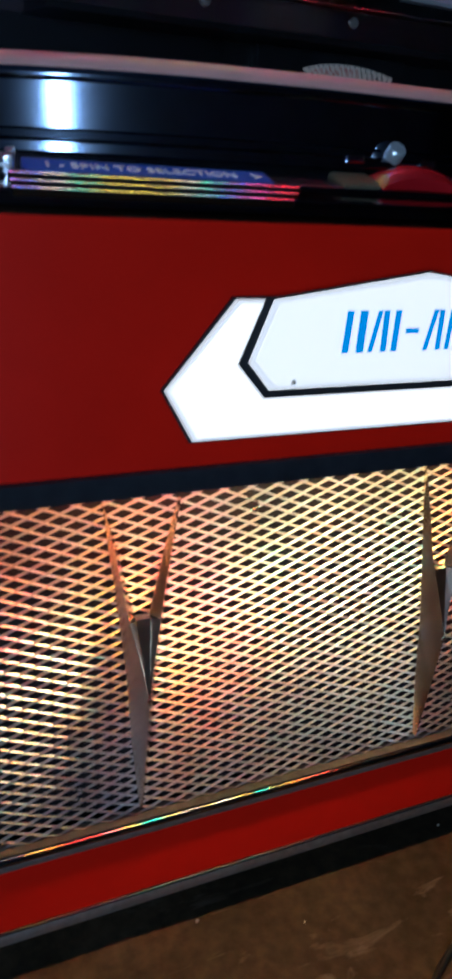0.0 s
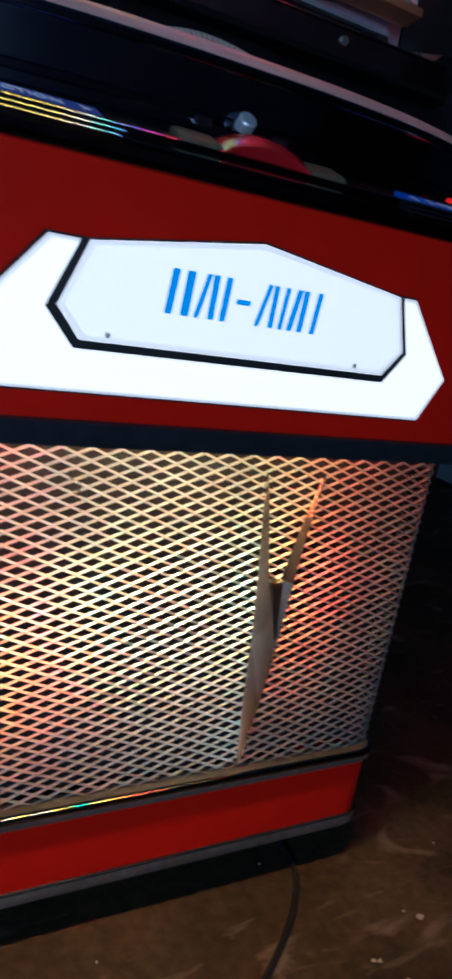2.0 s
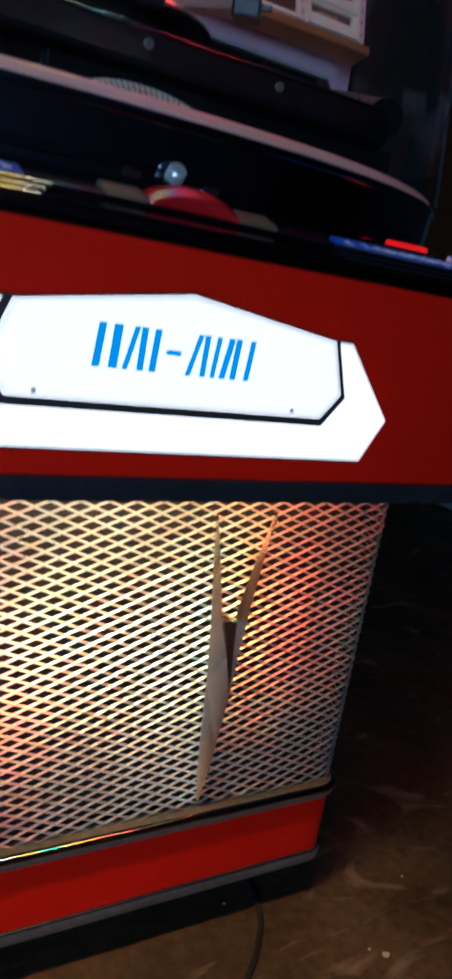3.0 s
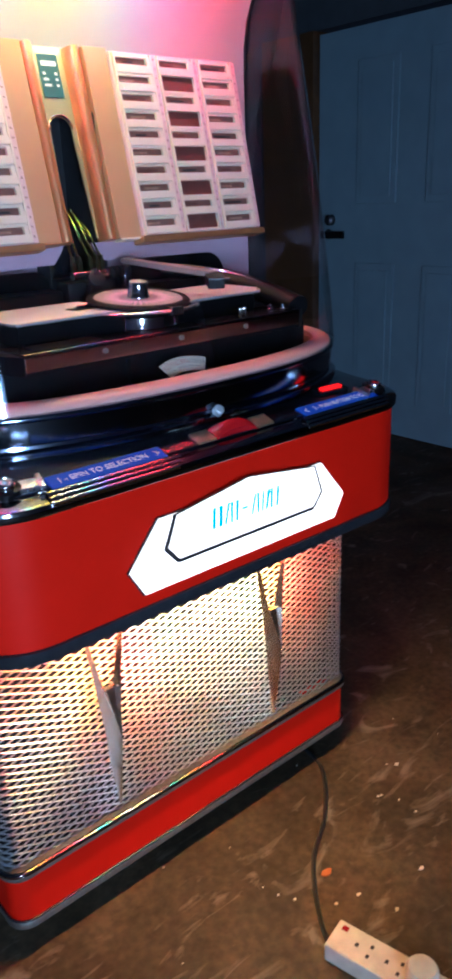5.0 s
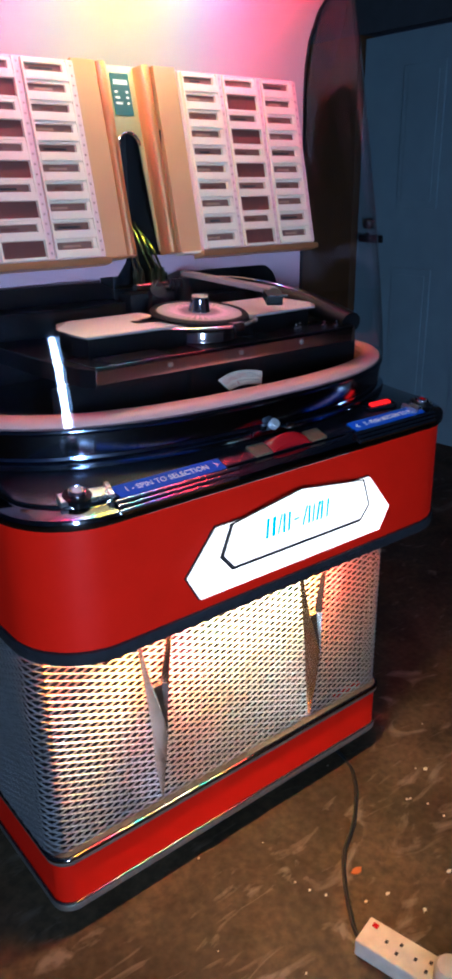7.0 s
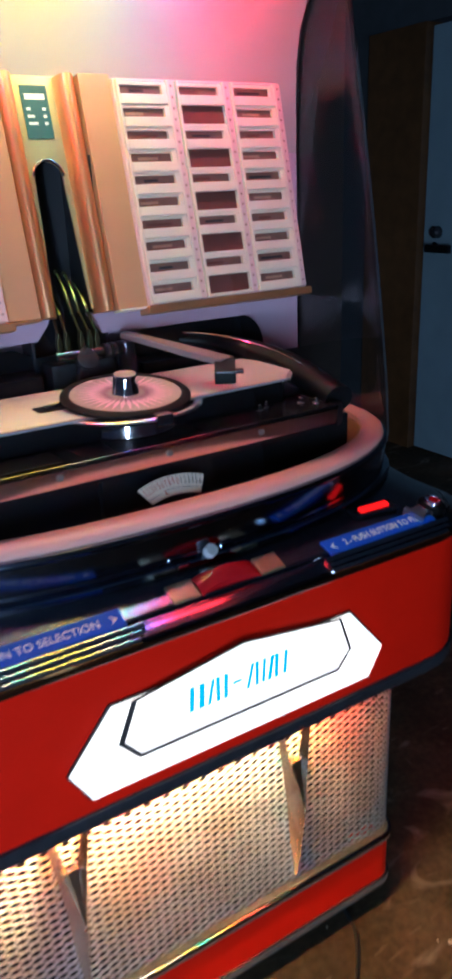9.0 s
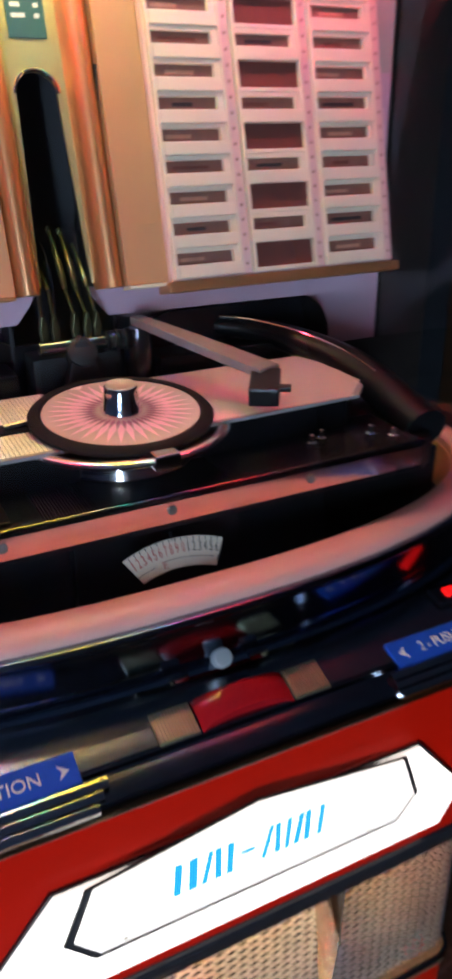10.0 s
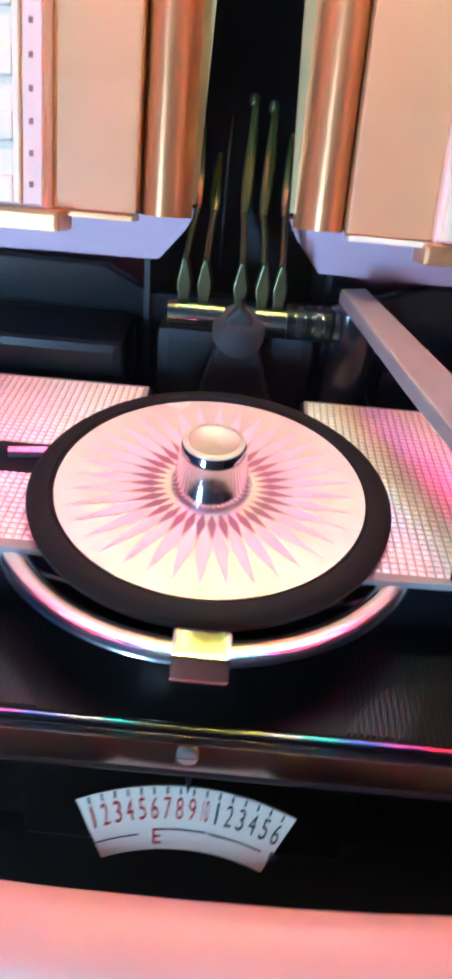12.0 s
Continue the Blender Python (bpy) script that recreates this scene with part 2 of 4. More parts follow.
def lathe(prof, cx, cy, n=40, bm=None, m=None):
    """Turned body: prof is (radius, z) from below to above."""
    out = bm or bmesh.new()
    rings = []
    for r, z in prof:
        if r < 1e-6:
            rings.append([out.verts.new((cx, cy, z) if not m else m @ Vector((cx, cy, z)))])
        else:
            ring = []
            for i in range(n):
                a = 2 * math.pi * i / n
                p = Vector((cx + r * math.cos(a), cy + r * math.sin(a), z))
                ring.append(out.verts.new(m @ p if m else p))
            rings.append(ring)
    for a, b in zip(rings, rings[1:]):
        for i in range(n):
            j = (i + 1) % n
            if len(a) == 1 and len(b) > 1:
                out.faces.new((a[0], b[i], b[j]))
            elif len(b) == 1 and len(a) > 1:
                out.faces.new((a[i], a[j], b[0]))
            elif len(a) > 1:
                out.faces.new((a[i], a[j], b[j], b[i]))
    for ring, flip in ((rings[0], True), (rings[-1], False)):
        if len(ring) > 1:
            out.faces.new(ring[::-1] if flip else ring)
    return out


def tube(pts, r, n=10, bm=None, closed=False, flat=1.0):
    out = bm or bmesh.new()
    pts = [Vector(p) for p in pts]
    rings = []
    k = len(pts)
    up = Vector((0, 0, 1))
    for i, p in enumerate(pts):
        a = pts[(i - 1) % k] if closed or i else p
        b = pts[(i + 1) % k] if closed or i < k - 1 else p
        d = (b - a).normalized()
        u = d.cross(up)
        u = u.normalized() if u.length > 1e-4 else Vector((1, 0, 0))
        w = u.cross(d).normalized()
        rr = r[i] if isinstance(r, (list, tuple)) else r
        rings.append([out.verts.new(p + (u * math.cos(2 * math.pi * j / n) + w * math.sin(2 * math.pi * j / n) * flat) * rr) for j in range(n)])
    pairs = list(zip(rings, rings[1:])) + ([(rings[-1], rings[0])] if closed else [])
    for a, b in pairs:
        for j in range(n):
            out.faces.new((a[j], a[(j + 1) % n], b[(j + 1) % n], b[j]))
    if not closed:
        out.faces.new(rings[0][::-1])
        out.faces.new(rings[-1])
    return out


def rounded_front(w, yf, yb, r, n=10):
    """Plan line of a cabinet: left side, rounded front corners, right side. Points with outward normals."""
    pts = [(-w, yb, -1, 0)]
    for i in range(n + 1):
        a = math.pi + math.pi / 2 * i / n
        pts.append((-w + r + r * math.cos(a), yf + r + r * math.sin(a), math.cos(a), math.sin(a)))
    for i in range(1, 8):
        f = i / 8
        pts.append((-(w - r) + 2 * (w - r) * f, yf, 0, -1))
    for i in range(n + 1):
        a = 1.5 * math.pi + math.pi / 2 * i / n
        pts.append((w - r + r * math.cos(a), yf + r + r * math.sin(a), math.cos(a), math.sin(a)))
    pts.append((w, yb, 1, 0))
    return pts


def oval_front(a, b, cy, yb, n=48, e=2.15):
    """Plan line with an oval front and straight sides."""
    pts = [(-a, yb, -1, 0), (-a, (yb + cy) / 2, -1, 0)]
    for i in range(n + 1):
        t = math.pi * i / n
        c, s = -math.cos(t), -math.sin(t)
        x = a * math.copysign(abs(c) ** (2 / e), c)
        y = -b * abs(s) ** (2 / e)
        nx, ny = math.copysign(abs(x / a) ** (e - 1) / a, x), -abs(y / b) ** (e - 1) / b
        q = math.hypot(nx, ny)
        pts.append((x, cy + y, nx / q, ny / q))
    return pts + [(a, (yb + cy) / 2, 1, 0), (a, yb, 1, 0)]


def sweep(path, prof, bm=None, close=True):
    """A profile of (outward offset, z) carried along a plan line."""
    out = bm or bmesh.new()
    rings = [[out.verts.new((x + nx * o, y + ny * o, z)) for o, z in prof] for x, y, nx, ny in path]
    k = len(prof)
    for a, b in zip(rings, rings[1:]):
        for j in range(k if close else k - 1):
            out.faces.new((a[j], b[j], b[(j + 1) % k], a[(j + 1) % k]))
    if close:
        out.faces.new(rings[0])
        out.faces.new(rings[-1][::-1])
    return out


def loft(curves, bm=None):
    out = bm or bmesh.new()
    rows = [[out.verts.new(p) for p in c] for c in curves]
    for a, b in zip(rows, rows[1:]):
        for i in range(len(a) - 1):
            out.faces.new((a[i], a[i + 1], b[i + 1], b[i]))
    return out


def lettering(name, text, size, m, material, parent, depth=0.0004, width=None):
    cu = bpy.data.curves.new(name, "FONT")
    cu.body, cu.size, cu.extrude, cu.align_x, cu.align_y = text, size, depth, "CENTER", "CENTER"
    tmp = new(name + "_outline", cu)
    bpy.context.view_layer.update()
    me = bpy.data.meshes.new_from_object(tmp.evaluated_get(bpy.context.evaluated_depsgraph_get()))
    bpy.data.objects.remove(tmp)
    if width:
        xs = [v.co.x for v in me.vertices]
        me.transform(Matrix.Diagonal((width / (max(xs) - min(xs)), 1, 1, 1)))
    me.transform(m)
    me.materials.clear()
    me.materials.append(material)
    ob = new(name, me)
    ob.parent = parent
    return ob


def thing(name, label, category, group="", kind=""):
    return tagged(new(name), label, category, group, kind)


# ---- the room ----
XE, YN = 2.60, 2.75
FZ = 0.055
tagged(part("floor", box(-3.2, XE + 0.1, -3.2, YN, -0.12, FZ), FLOOR), "worn brown concrete floor with scuffs and pale scrapes", "floor", kind="structure")
tagged(part("ceiling", box(-3.2, XE + 0.1, -3.2, YN, 2.5, 2.6), CEILBLUE), "out-of-view plain ceiling, coloured blue to bounce fill", "ceiling", kind="structure")
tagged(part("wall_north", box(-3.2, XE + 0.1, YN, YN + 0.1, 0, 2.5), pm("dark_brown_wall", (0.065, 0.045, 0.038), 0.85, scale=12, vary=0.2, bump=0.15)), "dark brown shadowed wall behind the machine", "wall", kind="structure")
tagged(part("wall_west", box(-3.3, -3.2, -3.2, YN, 0, 2.5), BOUNCEBLUE), "out-of-view plain wall, coloured blue to bounce cool fill", "wall", kind="structure")
DY0, DY1 = 1.13, 2.13
we = box(XE, XE + 0.1, -3.2, DY0 - 0.08, 0, 2.5)
box(XE, XE + 0.1, DY1 + 0.40, YN, 0, 2.5, bm=we)
box(XE, XE + 0.1, DY0 - 0.08, DY1 + 0.40, 2.13, 2.5, bm=we)
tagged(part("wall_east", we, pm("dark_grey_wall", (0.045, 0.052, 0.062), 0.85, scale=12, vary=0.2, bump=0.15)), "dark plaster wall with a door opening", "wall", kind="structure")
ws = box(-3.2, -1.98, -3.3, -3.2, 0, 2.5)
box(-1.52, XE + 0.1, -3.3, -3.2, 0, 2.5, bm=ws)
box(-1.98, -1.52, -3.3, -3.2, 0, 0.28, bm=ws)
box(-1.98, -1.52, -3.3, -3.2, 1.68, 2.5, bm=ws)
tagged(part("wall_south", ws, BOUNCEBLUE), "out-of-view wall with a tall window, coloured blue to bounce cool fill", "wall", kind="structure")
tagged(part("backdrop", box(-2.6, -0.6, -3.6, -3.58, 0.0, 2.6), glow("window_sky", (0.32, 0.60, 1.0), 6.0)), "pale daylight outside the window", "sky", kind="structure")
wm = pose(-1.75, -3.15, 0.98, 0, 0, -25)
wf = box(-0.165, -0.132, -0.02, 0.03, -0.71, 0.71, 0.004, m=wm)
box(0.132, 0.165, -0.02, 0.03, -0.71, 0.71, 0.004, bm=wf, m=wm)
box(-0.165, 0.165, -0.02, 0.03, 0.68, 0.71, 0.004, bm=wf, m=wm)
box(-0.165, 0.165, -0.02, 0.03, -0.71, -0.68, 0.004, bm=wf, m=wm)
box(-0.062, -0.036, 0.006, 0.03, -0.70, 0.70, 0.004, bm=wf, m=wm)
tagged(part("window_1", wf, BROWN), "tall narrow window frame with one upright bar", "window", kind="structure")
jamb = box(XE - 0.03, XE + 0.1, DY1 + 0.008, DY1 + 0.398, 0, 2.128, 0.004)
box(XE - 0.03, XE + 0.1, DY0 - 0.078, DY0 - 0.008, 0, 2.128, 0.004, bm=jamb)
tagged(part("trim", jamb, BROWN), "dark brown wooden door frame and post", "door frame", kind="structure")
door = thing("door_1", "pale blue-grey panelled door with a dark lever handle", "door", kind="structure")
part("leaf", box(XE + 0.012, XE + 0.052, DY0, DY1, FZ + 0.006, 2.11, 0.003), DOORP, door)
for py0, py1 in ((1.60, 1.86), (1.20, 1.42)):
    for pz0, pz1 in ((0.24, 0.98), (1.28, 1.96)):
        fr = box(XE + 0.003, XE + 0.0125, py0, py1, pz0, pz1, 0.006)
        box(XE - 0.002, XE + 0.004, py0 + 0.035, py1 - 0.035, pz0 + 0.035, pz1 - 0.035, 0.004, bm=fr)
        part("panel", fr, DOORP, door)
hm = Matrix.Rotation(radians(-90), 4, "Y")
hd = lathe([(0.026, 0.0), (0.028, 0.004), (0.022, 0.014), (0.013, 0.016), (0.012, 0.05)], 0, 0, 24, m=Matrix.Translation((XE + 0.012, 2.055, 1.125)) @ hm)
box(XE - 0.052, XE - 0.034, 1.90, 2.065, 1.105, 1.145, 0.008, bm=hd)
part("handle", hd, BLACK, door, "dark metal lever handle", smooth=True)
lk = lathe([(0.024, 0), (0.030, 0.008), (0.028, 0.036), (0.018, 0.046), (0, 0.048)], 0, 0, 24, m=Matrix.Translation((XE + 0.012, 2.03, 1.20)) @ hm)
part("lock_knob", lk, DARKCHROME, door, "round polished lock knob", smooth=True)

# ---- the jukebox: lower cabinet ----
juke = thing("jukebox", "red and chrome 1950s jukebox with lit sign and mesh grille", "jukebox")
YB = 0.56
base_plan = rounded_front(0.441, 0.018, YB, 0.035)
part("base_panel", sweep(base_plan, [(0, 0.140), (0, 0.232), (-0.02, 0.232), (-0.02, 0.140)]), RED, juke, "glossy red kick panel", smooth=True)
part("base_trim", sweep(base_plan, [(0.004, 0.122), (0.005, 0.126), (0.005, 0.136), (0.003, 0.140), (-0.02, 0.140), (-0.02, 0.122)]), DULL, juke, "dulled metal edge strip", smooth=True)
part("grille_trim", sweep(base_plan, [(0.003, 0.232), (0.006, 0.236), (0.006, 0.246), (0.002, 0.252), (-0.02, 0.252), (-0.02, 0.232)]), DULL, juke, "bright metal strip under the grille", smooth=True)
part("grille_bead", tube([(x + nx * 0.003, y + ny * 0.003, 0.2475) for x, y, nx, ny in base_plan], 0.0055, 10), BEAD, juke, "bright chrome bead under the grille", smooth=True)
part("base_bead", tube([(x + nx * 0.003, y + ny * 0.003, 0.1395) for x, y, nx, ny in base_plan], 0.0022, 8), DARKCHROME, juke, "thin bright bead", smooth=True)
part("underside", box(-0.42, 0.42, 0.06, YB, 0.122, 0.135), MATTBLACK, juke)
for fx in (-0.38, 0.38):
    for fy in (0.16, 0.5):
        part("foot", lathe([(0.024, FZ), (0.026, FZ + 0.01), (0.02, FZ + 0.02), (0.012, FZ + 0.03), (0.012, 0.125)], fx, fy, 20), DULL, juke, "metal castor foot", smooth=True)
part("speaker_board", sweep(rounded_front(0.428, 0.055, YB, 0.03), [(0, 0.25), (0, 0.80), (-0.012, 0.80), (-0.012, 0.25)]), GRILLE_BACK, juke, "dark cloth behind the mesh")
part("side_panel", box(-0.441, -0.426, 0.41, YB, 0.252, 0.80, 0.003), RED, juke, "red side panel")
part("side_panel", box(0.426, 0.441, 0.41, YB, 0.252, 0.80, 0.003), RED, juke, "red side panel")
part("back_panel", box(-0.45, 0.45, YB, YB + 0.015, 0.13, 1.62), MATTBLACK, juke)


def expanded_mesh(w, yf, yside, r, z0, z1, pitch, rise, strand, thick, tilt):
    """Expanded metal: zigzag strands that touch at their bonds, wrapped round the front corners."""
    side = yside - (yf + r)
    arc = r * math.pi / 2
    front = 2 * (w - r)
    total = 2 * side + 2 * arc + front

    def at(u):
        if u < side:
            return -w, yside - u, -1.0, 0.0
        u -= side
        if u < arc:
            a = math.pi + u / r
            return -w + r + r * math.cos(a), yf + r + r * math.sin(a), math.cos(a), math.sin(a)
        u -= arc
        if u < front:
            return -(w - r) + u, yf, 0.0, -1.0
        u -= front
        if u < arc:
            a = 1.5 * math.pi + u / r
            return w - r + r * math.cos(a), yf + r + r * math.sin(a), math.cos(a), math.sin(a)
        return w, yf + r + u - arc, 1.0, 0.0
    verts, faces = [], []
    cols = int(total / (pitch / 2))
    rows = int((z1 - z0) / rise)
    ct, st = math.cos(tilt), math.sin(tilt)
    # strand section: wide side leans outward at its lower edge
    sec = [(ct * a - st * b, -st * a - ct * b) for a, b in ((-strand / 2, -thick / 2), (strand / 2, -thick / 2), (strand / 2, thick / 2), (-strand / 2, thick / 2))]
    for j in range(rows + 1):
        first = len(verts)
        for i in range(cols + 1):
            x, y, nx, ny = at(min(total - 1e-4, i * pitch / 2))
            z = z0 + j * rise + (0.46 * rise if (i + j) % 2 else -0.46 * rise)
            for o, dz in sec:
                verts.append((x + nx * o, y + ny * o, min(z1 + 0.004, max(z0 - 0.002, z + dz))))
        for i in range(cols):
            a, b = first + 4 * i, first + 4 * i + 4
            for q in range(4):
                p = (q + 1) % 4
                faces.append((a + q, b + q, b + p, a + p))
    me = bpy.data.meshes.new("grille")
    me.from_pydata(verts, [], faces)
    me.materials.append(GRILLE)
    ob = new("grille", me)
    ob.parent = juke
    ob["label"] = "diamond expanded aluminium mesh lit by coloured lamps"
    return ob


expanded_mesh(0.446, 0.030, 0.40, 0.035, 0.254, 0.79, 0.0330, 0.0072, 0.0033, 0.0012, radians(40))


def v_ornament(cx):
    """A chromed Y-shaped flash: two blades that meet at a raised spine and run to a point."""
    bm = bmesh.new()
    y0 = 0.029

    def blade(stations):
        # each station: left edge, ridge, right edge as (x, y, z)
        rows = [[bm.verts.new((cx + x, y, z)) for x, y, z in st] for st in stations]
        for a, b in zip(rows, rows[1:]):
            for k in range(len(a) - 1):
                bm.faces.new((a[k], a[k + 1], b[k + 1], b[k]))
    # tail: from the knuckle to the point
    blade([[(-0.0168, y0, 0.442), (0.0, -0.003, 0.438), (0.0168, y0, 0.442)],
           [(-0.0120, y0, 0.360), (0.0, 0.008, 0.356), (0.0120, y0, 0.360)],
           [(-0.0028, y0, 0.266), (0.0, 0.024, 0.263), (0.0028, y0, 0.266)]])
    # channel floor that sinks from the knuckle back to the mesh between the two ridges
    blade([[(0.0, -0.003, 0.438), (0.0, -0.0028, 0.439)], [(-0.0040, 0.0105, 0.488), (0.0040, 0.0105, 0.488)], [(-0.0085, 0.022, 0.528), (0.0085, 0.022, 0.528)], [(-0.0085, 0.029, 0.531), (0.0085, 0.029, 0.531)]])
    for s in (-1, 1):
        # outer flank of the neck
        blade([[(s * 0.0168, y0, 0.442), (0.0, -0.003, 0.438)], [(s * 0.0212, y0, 0.485), (s * 0.0085, 0.0055, 0.488)], [(s * 0.0262, y0, 0.530), (s * 0.0178, 0.0135, 0.530)]])
        # inner flank from the ridge down into the channel
        blade([[(0.0, -0.003, 0.438), (0.0, -0.0028, 0.439)], [(s * 0.0085, 0.0055, 0.488), (s * 0.0040, 0.0105, 0.488)], [(s * 0.0178, 0.0135, 0.530), (s * 0.0085, 0.022, 0.528)]])
        # arm: outer edge, ridge, inner edge
        blade([[(s * 0.0262, y0, 0.530), (s * 0.0178, 0.0135, 0.530), (s * 0.0085, 0.028, 0.530)],
               [(s * 0.0310, y0, 0.570), (s * 0.0245, 0.0175, 0.570), (s * 0.0170, y0, 0.570)],
               [(s * 0.0370, y0, 0.615), (s * 0.0318, 0.0205, 0.615), (s * 0.0270, y0, 0.614)],
               [(s * 0.0435, y0, 0.668), (s * 0.0424, 0.0240, 0.667), (s * 0.0412, y0, 0.668)]])
    bmesh.ops.remove_doubles(bm, verts=bm.verts, dist=0.0008)
    ob = part("v_ornament", bm, FLASH, juke, "chromed Y-shaped flash on the mesh")
    part("rivet", lathe([(0.0035, 0), (0.003, 0.002), (0, 0.003)], 0, 0, 14, m=Matrix.Translation((cx, -0.0022, 0.4375)) @ Matrix.Rotation(radians(90), 4, "X")), CHROME, ob, smooth=True)


v_ornament(-0.203)
v_ornament(0.203)

# ---- overhanging red band, its trims and the lamp tube under it ----
BW, BY, BR = 0.475, -0.118, 0.12
band_plan = rounded_front(BW, BY, YB, BR, 14)
part("front_band", sweep(band_plan, [(0, 0.752), (0.0, 0.85), (0, 0.950), (-0.016, 0.950), (-0.016, 0.752)]), RED, juke, "glossy red front band with rounded ends", smooth=True)
part("band_lower_trim", sweep(band_plan, [(-0.004, 0.728), (0.004, 0.730), (0.006, 0.738), (0.004, 0.750), (0.0, 0.752), (-0.018, 0.752), (-0.018, 0.728)]), DARKCHROME, juke, "black polished lower edge", smooth=True)
part("band_floor", box(-0.44, 0.44, 0.06, YB, 0.80, 0.815), MATTBLACK, juke)
part("band_ceiling", box(-0.39, 0.39, -0.085, 0.07, 0.80, 0.815), MATTBLACK, juke)
SEG = [("red", (1.0, 0.06, 0.04)), ("purple", (0.85, 0.10, 0.22)), ("orange", (1.0, 0.26, 0.03)), ("yellow", (1.0, 0.66, 0.13)), ("teal", (0.03, 0.80, 0.52)), ("gold", (1.0, 0.50, 0.06)), ("white", (1.0, 0.86, 0.60))]
GLOW = {n: glow("tube_" + n, c, TUBE_POWER * (0.7 if n == "red" else 1.0)) for n, c in SEG}
order = ["gold", "orange", "red", "red", "purple", "yellow", "teal", "gold", "white", "yellow", "white", "gold", "teal", "yellow", "orange", "red", "red"]
TUBE_Y = -0.072
lamp = part("lamp_bracket", box(-0.315, 0.315, TUBE_Y - 0.008, TUBE_Y + 0.008, 0.778, 0.800), MATTBLACK, juke)
for i, n in enumerate(order):
    x0 = -0.315 + i * 0.63 / len(order)
    mt = Matrix.Translation((x0, TUBE_Y, 0.764)) @ Matrix.Rotation(radians(90), 4, "Y")
    part("tube_sleeve", lathe([(0.013, 0.0005), (0.013, 0.63 / len(order) - 0.0005)], 0, 0, 14, m=mt), GLOW[n], lamp, n + " coloured lamp sleeve", smooth=True)

# ---- lit sign ----
sy = BY
sx = 0.008
so = [(-0.240, 0.820), (-0.180, 0.892), (0.180, 0.892), (0.240, 0.820), (0.215, 0.776), (-0.215, 0.776)]
sign = part("sign", prism([(x + sx, z) for x, z in so], sy - 0.0100, sy + 0.002, "y", 0.003), SIGNEDGE, juke, "glowing white hexagonal sign plate")
part("lit_face", prism([(x * 0.983 + sx, 0.834 + (z - 0.834) * 0.94) for x, z in so], sy - 0.0108, sy - 0.0095), SIGN, sign, "glowing white sign face")
si = [(-0.150, 0.892), (0.0, 0.914), (0.155, 0.892), (0.172, 0.842), (0.152, 0.818), (-0.150, 0.818), (-0.170, 0.842)]
edge = [(-0.156, 0.893), (0.0, 0.916), (0.160, 0.893), (0.1785, 0.8400), (0.1555, 0.8108), (-0.1535, 0.8108), (-0.1785, 0.8400)]
edge = [(x + sx, z) for x, z in edge]
# shadow line round the raised plate, put in as a black sheet
part("plate_shadow_gap", prism(edge, sy - 0.0130, sy - 0.0104), MATTBLACK, sign, "black sheet drawn as the shadow line round the raised plate")
part("raised_plate", prism([(x + sx, z) for x, z in si], sy - 0.0152, sy - 0.012, "y", 0.0020), SIGNEDGE, sign, "glowing white raised name plate")
part("plate_face", prism([(x * 0.968 + sx, 0.862 + (z - 0.862) * 0.90) for x, z in si], sy - 0.0156, sy - 0.0150, "y", 0.0003), PLATE, sign, "evenly lit plate face")
bez = [(x + sx, z) for x, z in so]
bezel = [(sx + (x - sx) * 1.011, 0.834 + (z - 0.834) * 1.035) for x, z in bez]
part("sign_bezel", prism(bezel, sy - 0.005, sy - 0.001), DARKCHROME, sign, "thin dark metal edge")
# name drawn as plain slanted strokes
def stroke(x, wd, slant, z0=0.847, z1=0.883):
    part("name_stroke", prism([(x, z0), (x + wd, z0), (x + wd + slant, z1), (x + slant, z1)], sy - 0.0162, sy - 0.0148), CYAN, sign, "bright blue slanted stroke")


for x, wd, slant in ((-0.076, 0.0055, 0.003), (-0.062, 0.0065, 0.002), (-0.050, 0.004, 0.008), (-0.037, 0.005, 0.001), (-0.026, 0.005, 0.002), (0.008, 0.004, 0.009), (0.022, 0.0045, 0.001), (0.032, 0.004, 0.003), (0.041, 0.005, 0.006), (0.052, 0.005, 0.002), (0.066, 0.0045, 0.003)):
    stroke(x, wd * 1.2, slant)
stroke(-0.012, 0.014, 0.0005, 0.8625, 0.867)
for bx in (-0.12, 0.125):
    part("plate_screw", lathe([(0.0026, 0), (0.0022, 0.001), (0, 0.0013)], 0, 0, 12, m=Matrix.Translation((bx, sy - 0.0150, 0.824)) @ Matrix.Rotation(radians(90), 4, "X")), CREAM, sign)

# ---- polished shelf between the band and the dome ----
OA, OB, OC = 0.455, 0.255, 0.232
oval = oval_front(OA, OB, OC, YB, e=2.5)
part("shelf_edge", sweep(band_plan, [(0.0, 0.950), (0.006, 0.951), (0.008, 0.954), (0.008, 0.9655), (0.0065, 0.9680), (-0.0120, 0.9748), (-0.0150, 0.9752), (-0.0160, 0.9760), (-0.0165, 0.9792), (-0.0185, 0.9808), (-0.028, 0.9808), (-0.028, 0.950)]), NOSE, juke, "stepped smoky chrome front edge", smooth=True)


